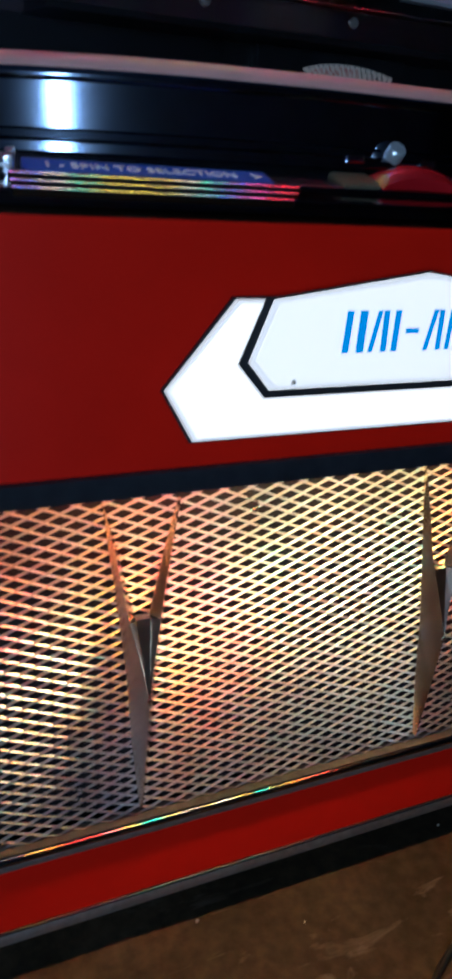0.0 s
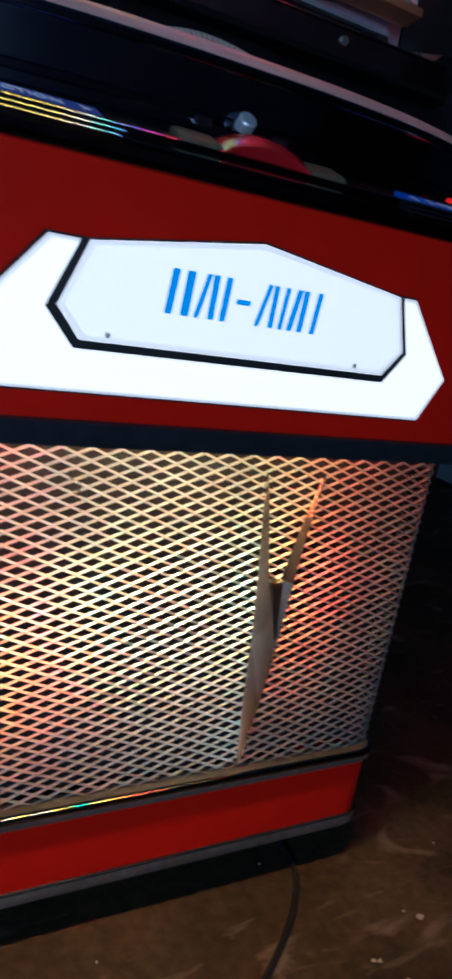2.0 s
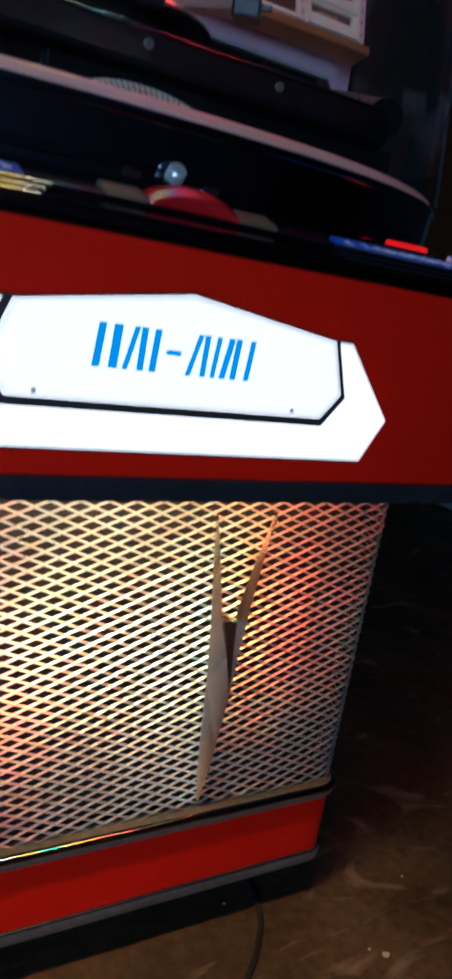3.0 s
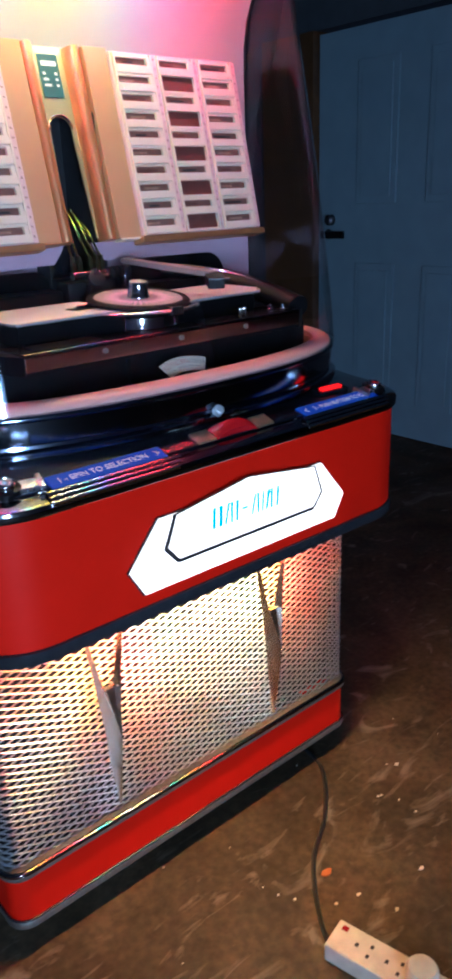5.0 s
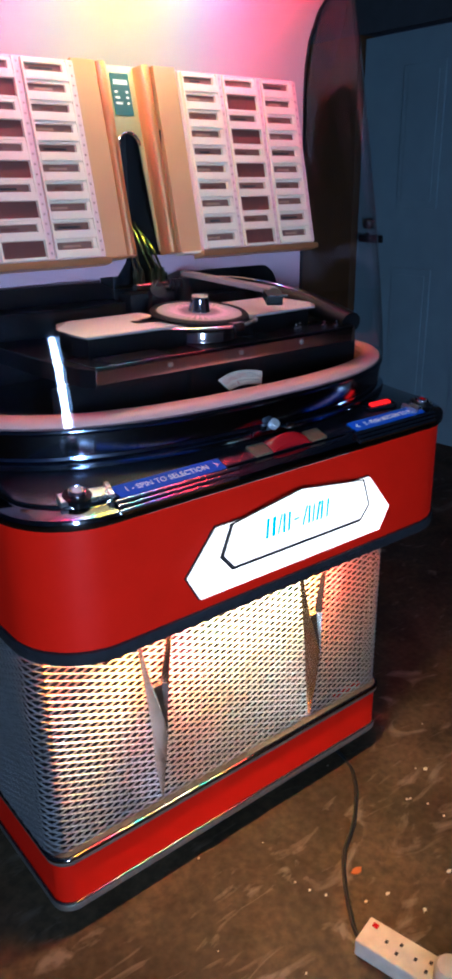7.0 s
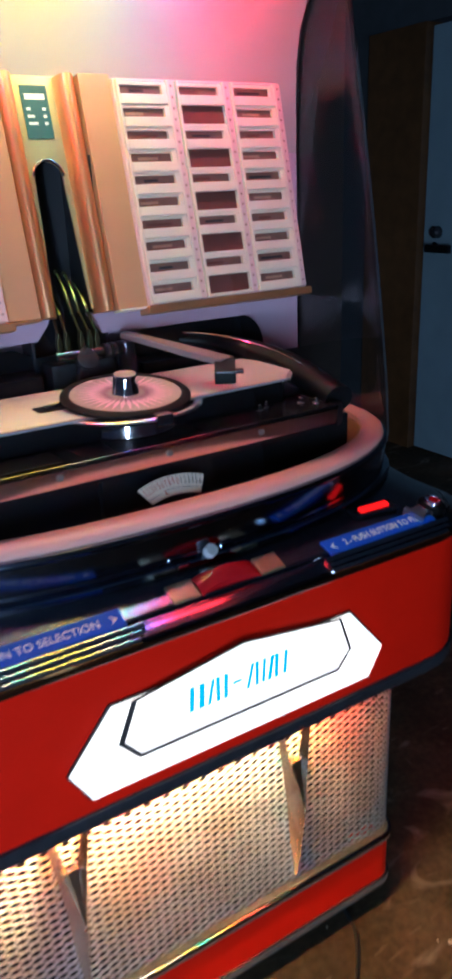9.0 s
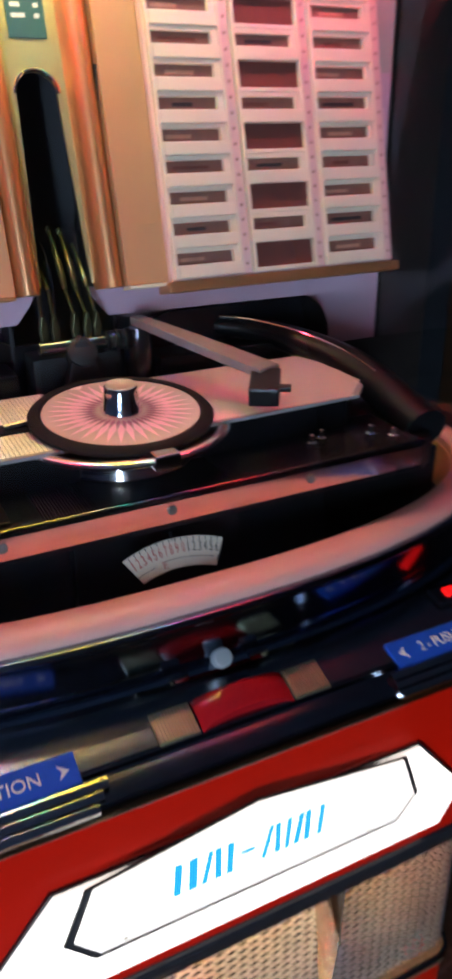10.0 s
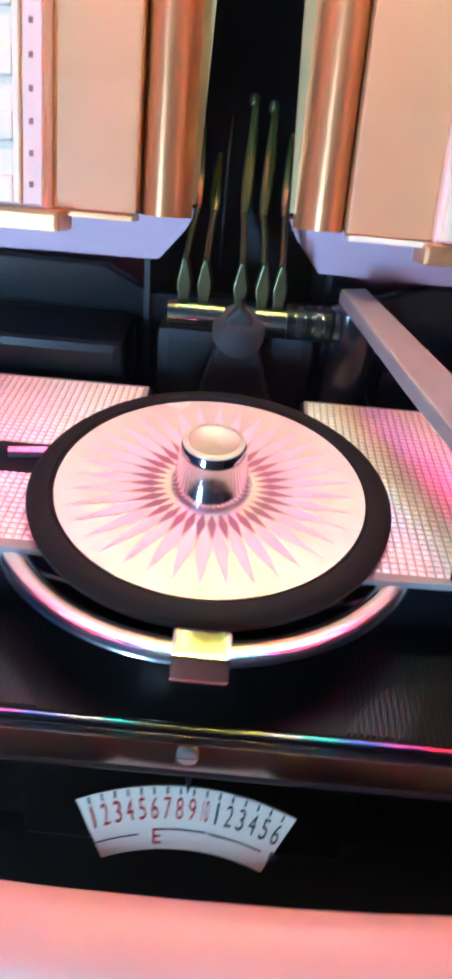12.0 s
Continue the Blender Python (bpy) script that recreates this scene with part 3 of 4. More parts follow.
def match(curve, n):
    """n points evenly spaced along a plan line."""
    d = [0.0]
    for a, b in zip(curve, curve[1:]):
        d.append(d[-1] + math.hypot(b[0] - a[0], b[1] - a[1]))
    xs = np.linspace(0, d[-1], n)
    return list(zip(np.interp(xs, d, [c[0] for c in curve]), np.interp(xs, d, [c[1] for c in curve])))


NO = 97
o_out = match([(p[0] - 0.0185 * p[2], p[1] - 0.0185 * p[3]) for p in band_plan], NO)
o_in = match([(p[0] + 0.022 * p[2], p[1] + 0.022 * p[3]) for p in oval], NO)
rows = []
for f, z in ((0, 0.9802), (0.06, 0.9816), (0.3, 0.9858), (0.65, 0.9918), (1.0, 0.998)):
    rows.append([(a[0] * (1 - f) + b[0] * f, a[1] * (1 - f) + b[1] * f, z) for a, b in zip(o_out, o_in)])
part("control_shelf", loft(rows), SHELFCHROME, juke, "dark polished control shelf", smooth=True)
part("dome_rim", sweep(oval, [(0.031, 0.994), (0.035, 0.998), (0.035, 1.005), (0.031, 1.008), (0.024, 1.009), (0.0235, 1.014), (0.0255, 1.016), (0.0285, 1.050), (0.0305, 1.052), (0.0310, 1.056), (0.0290, 1.0595), (0.0250, 1.0605), (-0.012, 1.0605), (-0.012, 0.998)]), RIMCHROME, juke, "smoky chrome dome rim", smooth=True)
part("tray_rim", sweep(oval, [(0.0225, 1.0600), (0.0240, 1.0625), (0.0228, 1.0665), (0.0175, 1.0705), (0.0090, 1.0735), (-0.0020, 1.0745), (-0.0090, 1.0735), (-0.0125, 1.0700), (-0.0125, 1.0600)]), PINK, juke, "pink painted flat rolled tray rim", smooth=True)

# ---- controls on the shelf ----
def shelf_pose(x, y, z, tilt=14.0, turn=0.0):
    """Local x along the shelf, local y up its slope, local z off its face."""
    return pose(x, y, z, tilt, 0, turn)


def blue_plate(cx, text, arrow_side):
    m = shelf_pose(cx, -0.0945, 0.9845, 20)
    bm = box(-0.098, 0.098, -0.014, 0.015, -0.012, 0.0, 0.0015, m=m)
    ob = part("instruction_plate", bm, BLUE, juke, "blue enamel instruction plate with white letters")
    lettering("plate_text", text, 0.0150, m @ pose(0.008 * -arrow_side, 0, 0.0006), WHITE, ob, width=0.150)
    s = arrow_side
    part("arrow", prism([(s * 0.082, -0.006), (s * 0.091, 0.0), (s * 0.082, 0.006), (s * 0.085, 0.0)], 0.0002, 0.001, "z", m=m), WHITE, ob)
    for k in range(3):
        yy, zz = -0.0185 - 0.0080 * k, 0.0012 - 0.0022 * k
        # shallow convex bar: its crown spans the slopes that mirror the hood lamp
        prof = [(yy + 0.012 * math.sin(radians(a)), zz - 0.012 + 0.012 * math.cos(radians(a))) for a in range(-22, 15, 4)]
        prof = [(prof[0][0], zz - 0.006)] + prof + [(prof[-1][0], zz - 0.006)]
        part("bright_rib", prism(prof, -0.112, 0.116 - 0.006 * k, "x", m=m), RIB, ob, "bright chrome rib", smooth=True)
    return ob


blue_plate(-0.232, "1 - SPIN TO SELECTION", 1)
blue_plate(0.268, "2 - PUSH BUTTON TO PLAY", -1)
for s in (-1, 1):
    kx = s * 0.392
    m = shelf_pose(kx, -0.076, 0.9850, 14, s * 12)
    near, far = sorted((s * 0.022, -s * 0.054))
    bm = box(near, far, -0.013, 0.013, -0.014, 0.005, 0.005, 3, m=m)
    box(-s * 0.054 - 0.0035, -s * 0.054 + 0.0035, -0.017, 0.017, -0.014, 0.008, 0.002, bm=bm, m=m)
    kb = part("corner_casting", bm, CASTING, juke, "chromed corner casting", smooth=True)
    part("knob_socket", lathe([(0.0215, -0.010), (0.0215, 0.0052), (0.0205, 0.0058), (0.0, 0.0058)], 0, 0, 28, m=m @ pose(-s * 0.006, 0, 0)), BLACK, kb, "black knob socket", smooth=True)
    part("selector_knob", lathe([(0.0130, 0.005), (0.0142, 0.010), (0.0130, 0.0135), (0.0105, 0.0145), (0.0095, 0.0122), (0.0, 0.0122)], 0, 0, 28, m=m @ pose(-s * 0.006, 0, 0)), CHROME, kb, "round chromed selector knob", smooth=True)
    part("knob_centre", lathe([(0.0072, 0.0120), (0.0068, 0.0138), (0.0, 0.0145)], 0, 0, 20, m=m @ pose(-s * 0.006, 0, 0)), WHITE if s < 0 else RUBY, kb, "pale and red knob centre")
m = shelf_pose(0.296, -0.048, 0.9965, 12, -3)
seat = part("button_seat", box(-0.038, 0.038, -0.012, 0.012, -0.012, 0.001, 0.002, m=m), SHELFBLACK, juke, "black button surround")
part("push_button", box(-0.026, 0.026, -0.0055, 0.0055, -0.004, 0.005, 0.003, 3, m=m), glow("lit_red_button", (1.0, 0.01, 0.01), 1.3, (0.5, 0.01, 0.01)), seat, "glowing red push button", smooth=True)
# ruby selector roller with ribbed cheeks
m = shelf_pose(0.015, -0.086, 0.9845, 20)
roller = bmesh.new()
rows = []
for k in range(17):
    f = k / 16
    xx = -0.044 + 0.088 * f
    hz = 0.012 * math.sin(math.pi * f) ** 0.6
    rows.append([m @ Vector((xx, yy, zz)) for yy, zz in ((-0.017 + hz * 0.5, -0.004), (-0.016 + hz * 0.5, 0.001 + hz * 0.8), (-0.006 + hz * 0.6, 0.003 + hz), (0.006 + hz * 0.4, 0.003 + hz), (0.015, 0.001 + hz * 0.8), (0.016, -0.004))])
part("selector_lens", loft(rows, roller), RUBY, juke, "domed ruby red lens", smooth=True)
for s in (-1, 1):
    bm = box(s * 0.064 - 0.018, s * 0.064 + 0.018, -0.015, 0.015, -0.006, 0.0035, 0.001, m=m)
    ck = part("ribbed_plate", bm, BRASSY, juke, "finely ribbed metal plate")
    for k in range(12):
        xx = s * 0.064 - 0.0165 + k * 0.0029
        part("rib", box(xx, xx + 0.0014, -0.0135, 0.0135, 0.0030, 0.0048, m=m), BRASSY, ck)
lt = lathe([(0.0060, -0.004), (0.0060, 0.004), (0.0085, 0.006), (0.0090, 0.008), (0.0088, 0.017), (0.0075, 0.0185), (0, 0.0188)], 0, 0, 20, m=Matrix.Translation((0.010, -0.0475, 1.005)) @ Matrix.Rotation(radians(48), 4, "X"))
part("latch", lt, pm("bright_nickel", (0.85, 0.84, 0.82), 0.35, 0.6, scale=60, vary=0.05), juke, "small bright nickel latch knob", smooth=True)
for hx in (-0.032, 0.046):
    part("rim_clip", box(hx - 0.009, hx + 0.009, -0.0605, -0.052, 1.002, 1.0095, 0.002), CHROME, juke, "small bright rim clip")

# ---- tray, deck and turntable ----
tray = [(p[0] - 0.012 * p[2], p[1] - 0.012 * p[3]) for p in oval]
bm = bmesh.new()
bm.faces.new([bm.verts.new((x, y, 1.006)) for x, y in tray])
part("tray_floor", bm, MATTBLACK, juke, "black tray under the deck")
part("tray_wall", sweep([(p[0], p[1], p[2], p[3]) for p in oval], [(-0.016, 1.004), (-0.014, 1.0605), (-0.011, 1.0605), (-0.011, 1.004)]), PEACH, juke, smooth=True)
DZ, PZ = 1.140, 1.176
deck_out = [(-0.287, 0.022), (0.284, 0.022), (0.305, 0.034), (0.318, 0.070), (0.322, 0.15), (0.325, 0.40), (-0.325, 0.40), (-0.315, 0.15), (-0.300, 0.05)]
part("deck", prism(deck_out, 1.108, DZ - 0.002, "z", 0.002), BLACK, juke, "black enamelled mechanism deck")
part("deck_strip", prism([(0.0172, 1.1365), (0.0222, 1.1365), (0.0268, 1.114), (0.0216, 1.114)], -0.286, 0.282, "x", 0.0008), STRIP, juke, "polished front strip of the deck")
part("deck_edge", tube([(-0.287, 0.0225, DZ - 0.001), (0.284, 0.0225, DZ - 0.001)], 0.0030, 12), EDGE, juke, "bright front edge of the deck", smooth=True)
for q in (-0.150, 0.0, 0.145):
    sc = lathe([(0.0048, 0), (0.0044, 0.0018), (0.0, 0.0022)], 0, 0, 14, m=Matrix.Translation((q, 0.0186, 1.128)) @ Matrix.Rotation(radians(90), 4, "X"))
    box(q - 0.004, q + 0.004, 0.0158, 0.0186, 1.1272, 1.1288, bm=sc)
    part("deck_screw", sc, DULL, juke)
# ribbed lower deck
ribs = bmesh.new()
for k in range(82):
    xx = 0.066 + k * 0.0027
    for x0 in (xx, -xx - 0.0013):
        box(x0, x0 + 0.0013, 0.028, 0.120, DZ - 0.0022, DZ - 0.0006, bm=ribs)
tagged(part("deck_ribs", ribs, DARKCHROME, juke, "fine dark ribbing"), kind="stuff")
part("deck_plate", box(-0.280, -0.112, 0.027, 0.098, DZ - 0.002, DZ - 0.0002), pm("champagne_steel_plate", (0.42, 0.39, 0.31), 0.17, 1.0, scale=70, vary=0.15, bump=0.03), juke, "grey metal plate")
part("deck_window", box(-0.255, -0.138, 0.034, 0.086, DZ - 0.001, DZ + 0.0025, 0.0015), BLACK, juke, "dark rectangular opening")
# raised mesh plates either side of the turntable
for nm, outl in (("left", [(-0.262, 0.088), (-0.05, 0.086), (-0.05, 0.262), (-0.205, 0.262), (-0.235, 0.245), (-0.255, 0.20), (-0.265, 0.14)]),
                 ("right", [(0.05, 0.086), (0.250, 0.092), (0.275, 0.12), (0.285, 0.18), (0.275, 0.262), (0.05, 0.262)])):
    mp = part("mesh_plate", prism(outl, PZ - 0.004, PZ - 0.0006, "z"), PLATEGREY, juke, "pale woven-pattern cover plate")
    part("plate_support", prism([(x * 0.97, 0.014 + y * 0.96) for x, y in outl], DZ - 0.003, PZ - 0.0038, "z"), BLACK, mp)
    dots = bmesh.new()
    xs = [p[0] for p in outl]
    for i in range(int((max(xs) - min(xs)) / 0.0042)):
        for j in range(43):
            dx, dy = min(xs) + 0.004 + i * 0.0042, 0.090 + j * 0.0042
            if dy < 0.092 or dy > 0.258 or dx > max(xs) - 0.004 or (dx < -0.20 and dy > 0.262 - (-0.20 - dx) * 1.1) or (dx > 0.245 and dy < 0.10 + (dx - 0.245)):
                continue
            z = PZ - 0.0005
            v = [dots.verts.new(p) for p in ((dx - 0.0018, dy - 0.0018, z), (dx + 0.0018, dy - 0.0018, z), (dx + 0.0018, dy + 0.0018, z), (dx - 0.0018, dy + 0.0018, z), (dx, dy, z + 0.0008))]
            for a in range(4):
                dots.faces.new((v[a], v[(a + 1) % 4], v[4]))
    tagged(part("embossing", dots, STUD, mp, "small embossed studs"), kind="stuff")
    if nm == "left":
        part("notch", box(-0.124, -0.05, 0.148, 0.176, PZ - 0.003, PZ + 0.0012), BLACK, mp, "black slot in the plate")
        part("notch_lever", tube([(-0.112, 0.162, PZ + 0.002), (-0.080, 0.164, PZ + 0.004)], 0.004, 8), CHROME, mp, smooth=True)
TC = (-0.002, 0.136)
TILT_M = Matrix.Translation((*TC, 1.184)) @ Matrix.Rotation(radians(5.5), 4, "X") @ Matrix.Translation((-TC[0], -TC[1], -1.184))
tt = part("turntable_pot", lathe([(0.0690, DZ - 0.002), (0.0705, 1.1395), (0.0705, 1.142), (0.0695, 1.144), (0.0695, 1.158), (0.0940, 1.1655), (0.0965, 1.1680), (0.0945, 1.1690), (0.0700, 1.1640), (0.0500, 1.1640)], *TC, 48), BOWL, juke, "chromed turntable housing", smooth=True)
ring = bmesh.new()
tube([(TC[0] + 0.1005 * math.cos(a), TC[1] + 0.1005 * math.sin(a), 1.170) for a in (radians(180 - 6 + 192 * k / 44) for k in range(45))], 0.0072, 12, ring, flat=0.55)
part("guard_ring", ring, GUARD, tt, "bright half ring round the platter", smooth=True)
part("ring_tab", box(-0.010, 0.014, TC[1] - 0.110, TC[1] - 0.094, 1.163, 1.178, 0.002), CHROME, tt, "square chrome stop on the ring")
part("platter", lathe([(0.080, 1.1785), (0.0885, 1.1792), (0.0908, 1.1815), (0.091, 1.184), (0.087, 1.1875), (0.080, 1.188), (0.078, 1.1855), (0.0, 1.1855)], *TC, 64, m=TILT_M), RUBBER, tt, "black rubber-edged platter", smooth=True)
part("platter_mat", lathe([(0.0775, 1.1856), (0.0775, 1.1866), (0.0, 1.1866)], *TC, 64, m=TILT_M), MIRRORPINK, tt, "pale pink reflective disc")
rays, dots = bmesh.new(), bmesh.new()
for k in range(36):
    a = 2 * math.pi * k / 36
    for bmr, r0, r1, r2, wd, sh in ((rays, 0.031, 0.046, 0.072, 0.0037, 0.0), (dots, 0.0225, 0.030, 0.041, 0.0022, math.pi / 36)):
        u, w = Vector((math.cos(a + sh), math.sin(a + sh), 0)), Vector((-math.sin(a + sh), math.cos(a + sh), 0))
        c = Vector((*TC, 1.1869))
        bmr.faces.new([bmr.verts.new(TILT_M @ p) for p in (c + u * r0, c + u * r1 - w * wd, c + u * r2, c + u * r1 + w * wd)])
part("starburst", rays, pm("pink_print", (0.90, 0.54, 0.68), 0.4, scale=60, vary=0.08), tt, "pink starburst print")
part("inner_diamonds", dots, pm("plum_print", (0.30, 0.10, 0.20), 0.4, scale=60, vary=0.1), tt, "small dark plum diamonds")
part("spindle", lathe([(0.0205, 1.1866), (0.0205, 1.189), (0.0185, 1.192), (0.0165, 1.208), (0.0158, 1.2125), (0.0150, 1.2135), (0.0, 1.2125)], *TC, 40, m=TILT_M), CHROME, tt, "tapered chrome spindle", smooth=True)
part("spindle_cap", lathe([(0.0153, 1.2128), (0.0150, 1.2142), (0.0125, 1.2146), (0.0110, 1.2134), (0.0, 1.2130)], *TC, 36, m=TILT_M), CAP, tt, "worn pale cup on the spindle", smooth=True)

# popularity dial
m = pose(0.001, 0.018, 1.0825, 52) @ Matrix.Scale(1.02, 4)
arc = []
for k in range(13):
    a = radians(90 + 23 - 46 * k / 12)
    arc.append((0.125 * math.cos(a), 0.125 * math.sin(a) - 0.110))
for k in range(13):
    a = radians(90 - 21 + 42 * k / 12)
    arc.append((0.098 * math.cos(a), 0.098 * math.sin(a) - 0.110))
dial = part("dial_card", prism(arc, -0.002, 0, "z", m=m), IVORY, juke, "ivory curved dial card with scale")
marks = bmesh.new()
for k in range(16):
    a = radians(90 + 20.5 - 41 * k / 15)
    d, o = Vector((math.cos(a), math.sin(a))), Vector((-math.sin(a), math.cos(a)))
    c = Vector((0, -0.110))
    prism([c + d * 0.1215 - o * 0.0004, c + d * 0.1245 - o * 0.0004, c + d * 0.1245 + o * 0.0004, c + d * 0.1215 + o * 0.0004], 0.0001, 0.0004, "z", m=m, bm=marks)
for a0, a1, rr in ((112, 101, 0.1045), (97, 85, 0.1062), (84, 71, 0.1058)):
    for k in range(6):
        qa, qb = (radians(a0 + (a1 - a0) * (k + e) / 6) for e in (0, 1))
        prism([(r * math.cos(q), r * math.sin(q) - 0.110) for r, q in ((rr, qa), (rr + 0.0005, qa), (rr + 0.0005, qb), (rr, qb))], 0.0001, 0.0004, "z", m=m, bm=marks)
part("dial_ticks", marks, INK, dial)
for k, tx in enumerate(["1", "2", "3", "4", "5", "6", "7", "8", "9", "10", "1", "2", "3", "4", "5", "6"]):
    a = radians(90 + 20.5 - 41 * k / 15)
    mm = m @ pose(0.1150 * math.cos(a), 0.1150 * math.sin(a) - 0.110, 0.0003, 0, 0, math.degrees(a) - 90)
    lettering("dial_number", tx, 0.0135, mm, REDINK if k < 10 else INK, dial, 0.0001, width=0.0010 if tx == "1" else 0.0031)
lettering("dial_mark", "E", 0.0095, m @ pose(-0.012, -0.0075, 0.0003, 0, 0, 6), REDINK, dial, 0.0001)
lettering("dial_mark", "F", 0.009, m @ pose(0.039, -0.013, 0.0003, 0, 0, -20), INK, dial, 0.0001)
part("dial_pointer", prism([(-0.002, 0.021), (0.002, 0.021), (0.0, 0.012)], 0.001, 0.002, "z", m=m), BLACK, dial)
part("dial_housing", box(-0.085, 0.085, 0.050, 0.075, 1.01, 1.108, 0.003), BLACK, juke, "black housing behind the dial")
part("deck_apron", box(-0.34, 0.34, 0.064, 0.070, 1.006, 1.11), BLACK, juke)

# right-hand curved guard, rear screen, tone arm
guard = []
for k in range(15):
    f = k / 14
    guard.append((0.20 + 0.118 * math.sin(min(1.0, f * 1.25) * math.pi * 0.5) - 0.008 * max(0, f - 0.8) * 5, 0.345 - 0.10 * f - 0.195 * f * f, 1.206 - 0.066 * f ** 1.5))
part("curved_guard", tube(guard, [0.013 + 0.012 * min(1, k / 9) for k in range(15)], 12, flat=0.9), BLACK, juke, "black curved guard bar", smooth=True)
part("guard_trim", tube([(x - 0.008, y - 0.003, z + 0.013 + 0.006 * min(1, k / 9)) for k, (x, y, z) in enumerate(guard[:12])], 0.0018, 6), CHROME, juke, "thin bright guard trim", smooth=True)
scr = [(-0.40, 1.13), (0.37, 1.13), (0.37, 1.18)]
for k in range(7):
    a = radians(90 * k / 6)
    scr.append((0.32 + 0.05 * math.cos(a), 1.18 + 0.055 * math.sin(a)))
scr += [(0.13, 1.232), (0.10, 1.222), (0.06, 1.212), (-0.06, 1.212), (-0.09, 1.228), (-0.36, 1.232), (-0.40, 1.20)]
part("rear_screen", prism(scr, 0.335, 0.345, "y", 0.002), BLACK, juke, "black rear screen of the mechanism")
part("rear_ledge", box(-0.36, -0.07, 0.275, 0.336, 1.150, 1.196, 0.006), BLACK, juke, "black rear housing")
part("rear_ledge", box(0.10, 0.33, 0.285, 0.336, 1.150, 1.190, 0.006), BLACK, juke, "black rear housing")
arm = part("tone_arm", prism([(-0.015, 0.0), (0.015, 0.0), (0.0135, 0.10), (0.0085, 0.205), (-0.0085, 0.205), (-0.0135, 0.10)], -0.004, 0.006, "z", 0.002, m=pose(0.143, 0.098, 1.214, 6.5, 0, 20)), GREYBAR, juke, "flat grey tone arm")
part("head_shell", box(-0.015, 0.015, -0.040, 0.012, -0.014, 0.005, 0.003, m=pose(0.136, 0.093, 1.212, 8, 0, -32)), BLACK, arm, "black cartridge head")
part("head_finger", box(0.012, 0.026, -0.028, -0.018, -0.004, 0.001, 0.001, m=pose(0.136, 0.093, 1.212, 8, 0, -32)), BLACK, arm)
part("arm_pivot", lathe([(0.016, 1.150), (0.018, 1.20), (0.014, 1.228), (0.0, 1.230)], 0.076, 0.292, 24), DARKCHROME, arm, smooth=True)
for cx, cy in ((0.175, 0.066), (0.192, 0.074), (0.245, 0.060), (0.262, 0.044)):
    part("deck_stud", lathe([(0.006, DZ - 0.002), (0.006, DZ + 0.004), (0.003, DZ + 0.005), (0.003, DZ + 0.012), (0, DZ + 0.013)], cx, cy, 12), CHROME, juke, "small bright stud", smooth=True)

# record gripper in the middle
grip = part("gripper_body", box(-0.05, 0.055, 0.292, 0.345, 1.15, 1.205, 0.008), MATTBLACK, juke, "dark cast gripper base")
part("gripper_shaft", tube([(-0.042, 0.287, 1.218), (0.058, 0.287, 1.218)], 0.0080, 14), SHAFT, grip, "oily steel shaft", smooth=True)
for k in range(6):
    part("shaft_collar", lathe([(0.0115, 0), (0.0115, 0.004)], 0, 0, 18, m=Matrix.Translation((0.034 + 0.006 * k, 0.287, 1.218)) @ Matrix.Rotation(radians(90), 4, "Y")), DARKCHROME if k % 2 else BLACK, grip, smooth=True)
part("shaft_hub", lathe([(0.014, -0.010), (0.017, -0.004), (0.017, 0.010), (0.010, 0.014), (0, 0.015)], 0, 0, 20, m=Matrix.Translation((0.004, 0.285, 1.208)) @ Matrix.Rotation(radians(60), 4, "X")), MATTBLACK, grip, smooth=True)
for k, fx in enumerate((-0.033, -0.020, 0.003, 0.017, 0.028)):
    lean = (0.004, 0.002, -0.002, -0.004, -0.001)[k]
    top = (1.318, 1.300, 1.334, 1.331, 1.316)[k]
    part("finger_socket", prism([(fx - 0.0022, 1.218), (fx + 0.0022, 1.218), (fx + 0.0048, 1.236), (fx + 0.0014, 1.252), (fx - 0.0014, 1.252), (fx - 0.0048, 1.236)], 0.290, 0.300, "y", 0.001), BRONZE, grip, "dark bronze finger socket")
    low = [(fx, 0.296, 1.248), (fx + lean * 0.4, 0.306, 1.262), (fx + lean, 0.316, 1.276)]
    part("gripper_stem", tube(low, 0.0020, 8), BRONZE, grip, smooth=True)
    blade = [(fx + lean, 0.316, 1.275)]
    for q in range(1, 7):
        f = q / 6
        blade.append((fx + lean * (1 - 0.5 * f), 0.316 + 0.030 * f + 0.020 * f * f, 1.275 + (top - 1.275) * f))
    part("gripper_finger", tube(blade, [0.0024, 0.0036, 0.0038, 0.0035, 0.0030, 0.0025, 0.0020], 8), GREENGOLD, grip, "thin brass-coloured finger", smooth=True)
    if k in (2, 3):
        part("finger_tip", lathe([(0, -0.004), (0.003, -0.002), (0.0034, 0.001), (0.002, 0.004), (0, 0.0045)], blade[-1][0], blade[-1][1], 12, m=Matrix.Translation((-0.0012, 0, top))), BRONZE, grip, smooth=True)
part("hub_wedge", prism([(-0.022, 1.160), (0.030, 1.160), (0.012, 1.222), (0.004, 1.230), (-0.004, 1.222)], 0.274, 0.290, "y", 0.003), MATTBLACK, grip, "black wedge-shaped bearing")
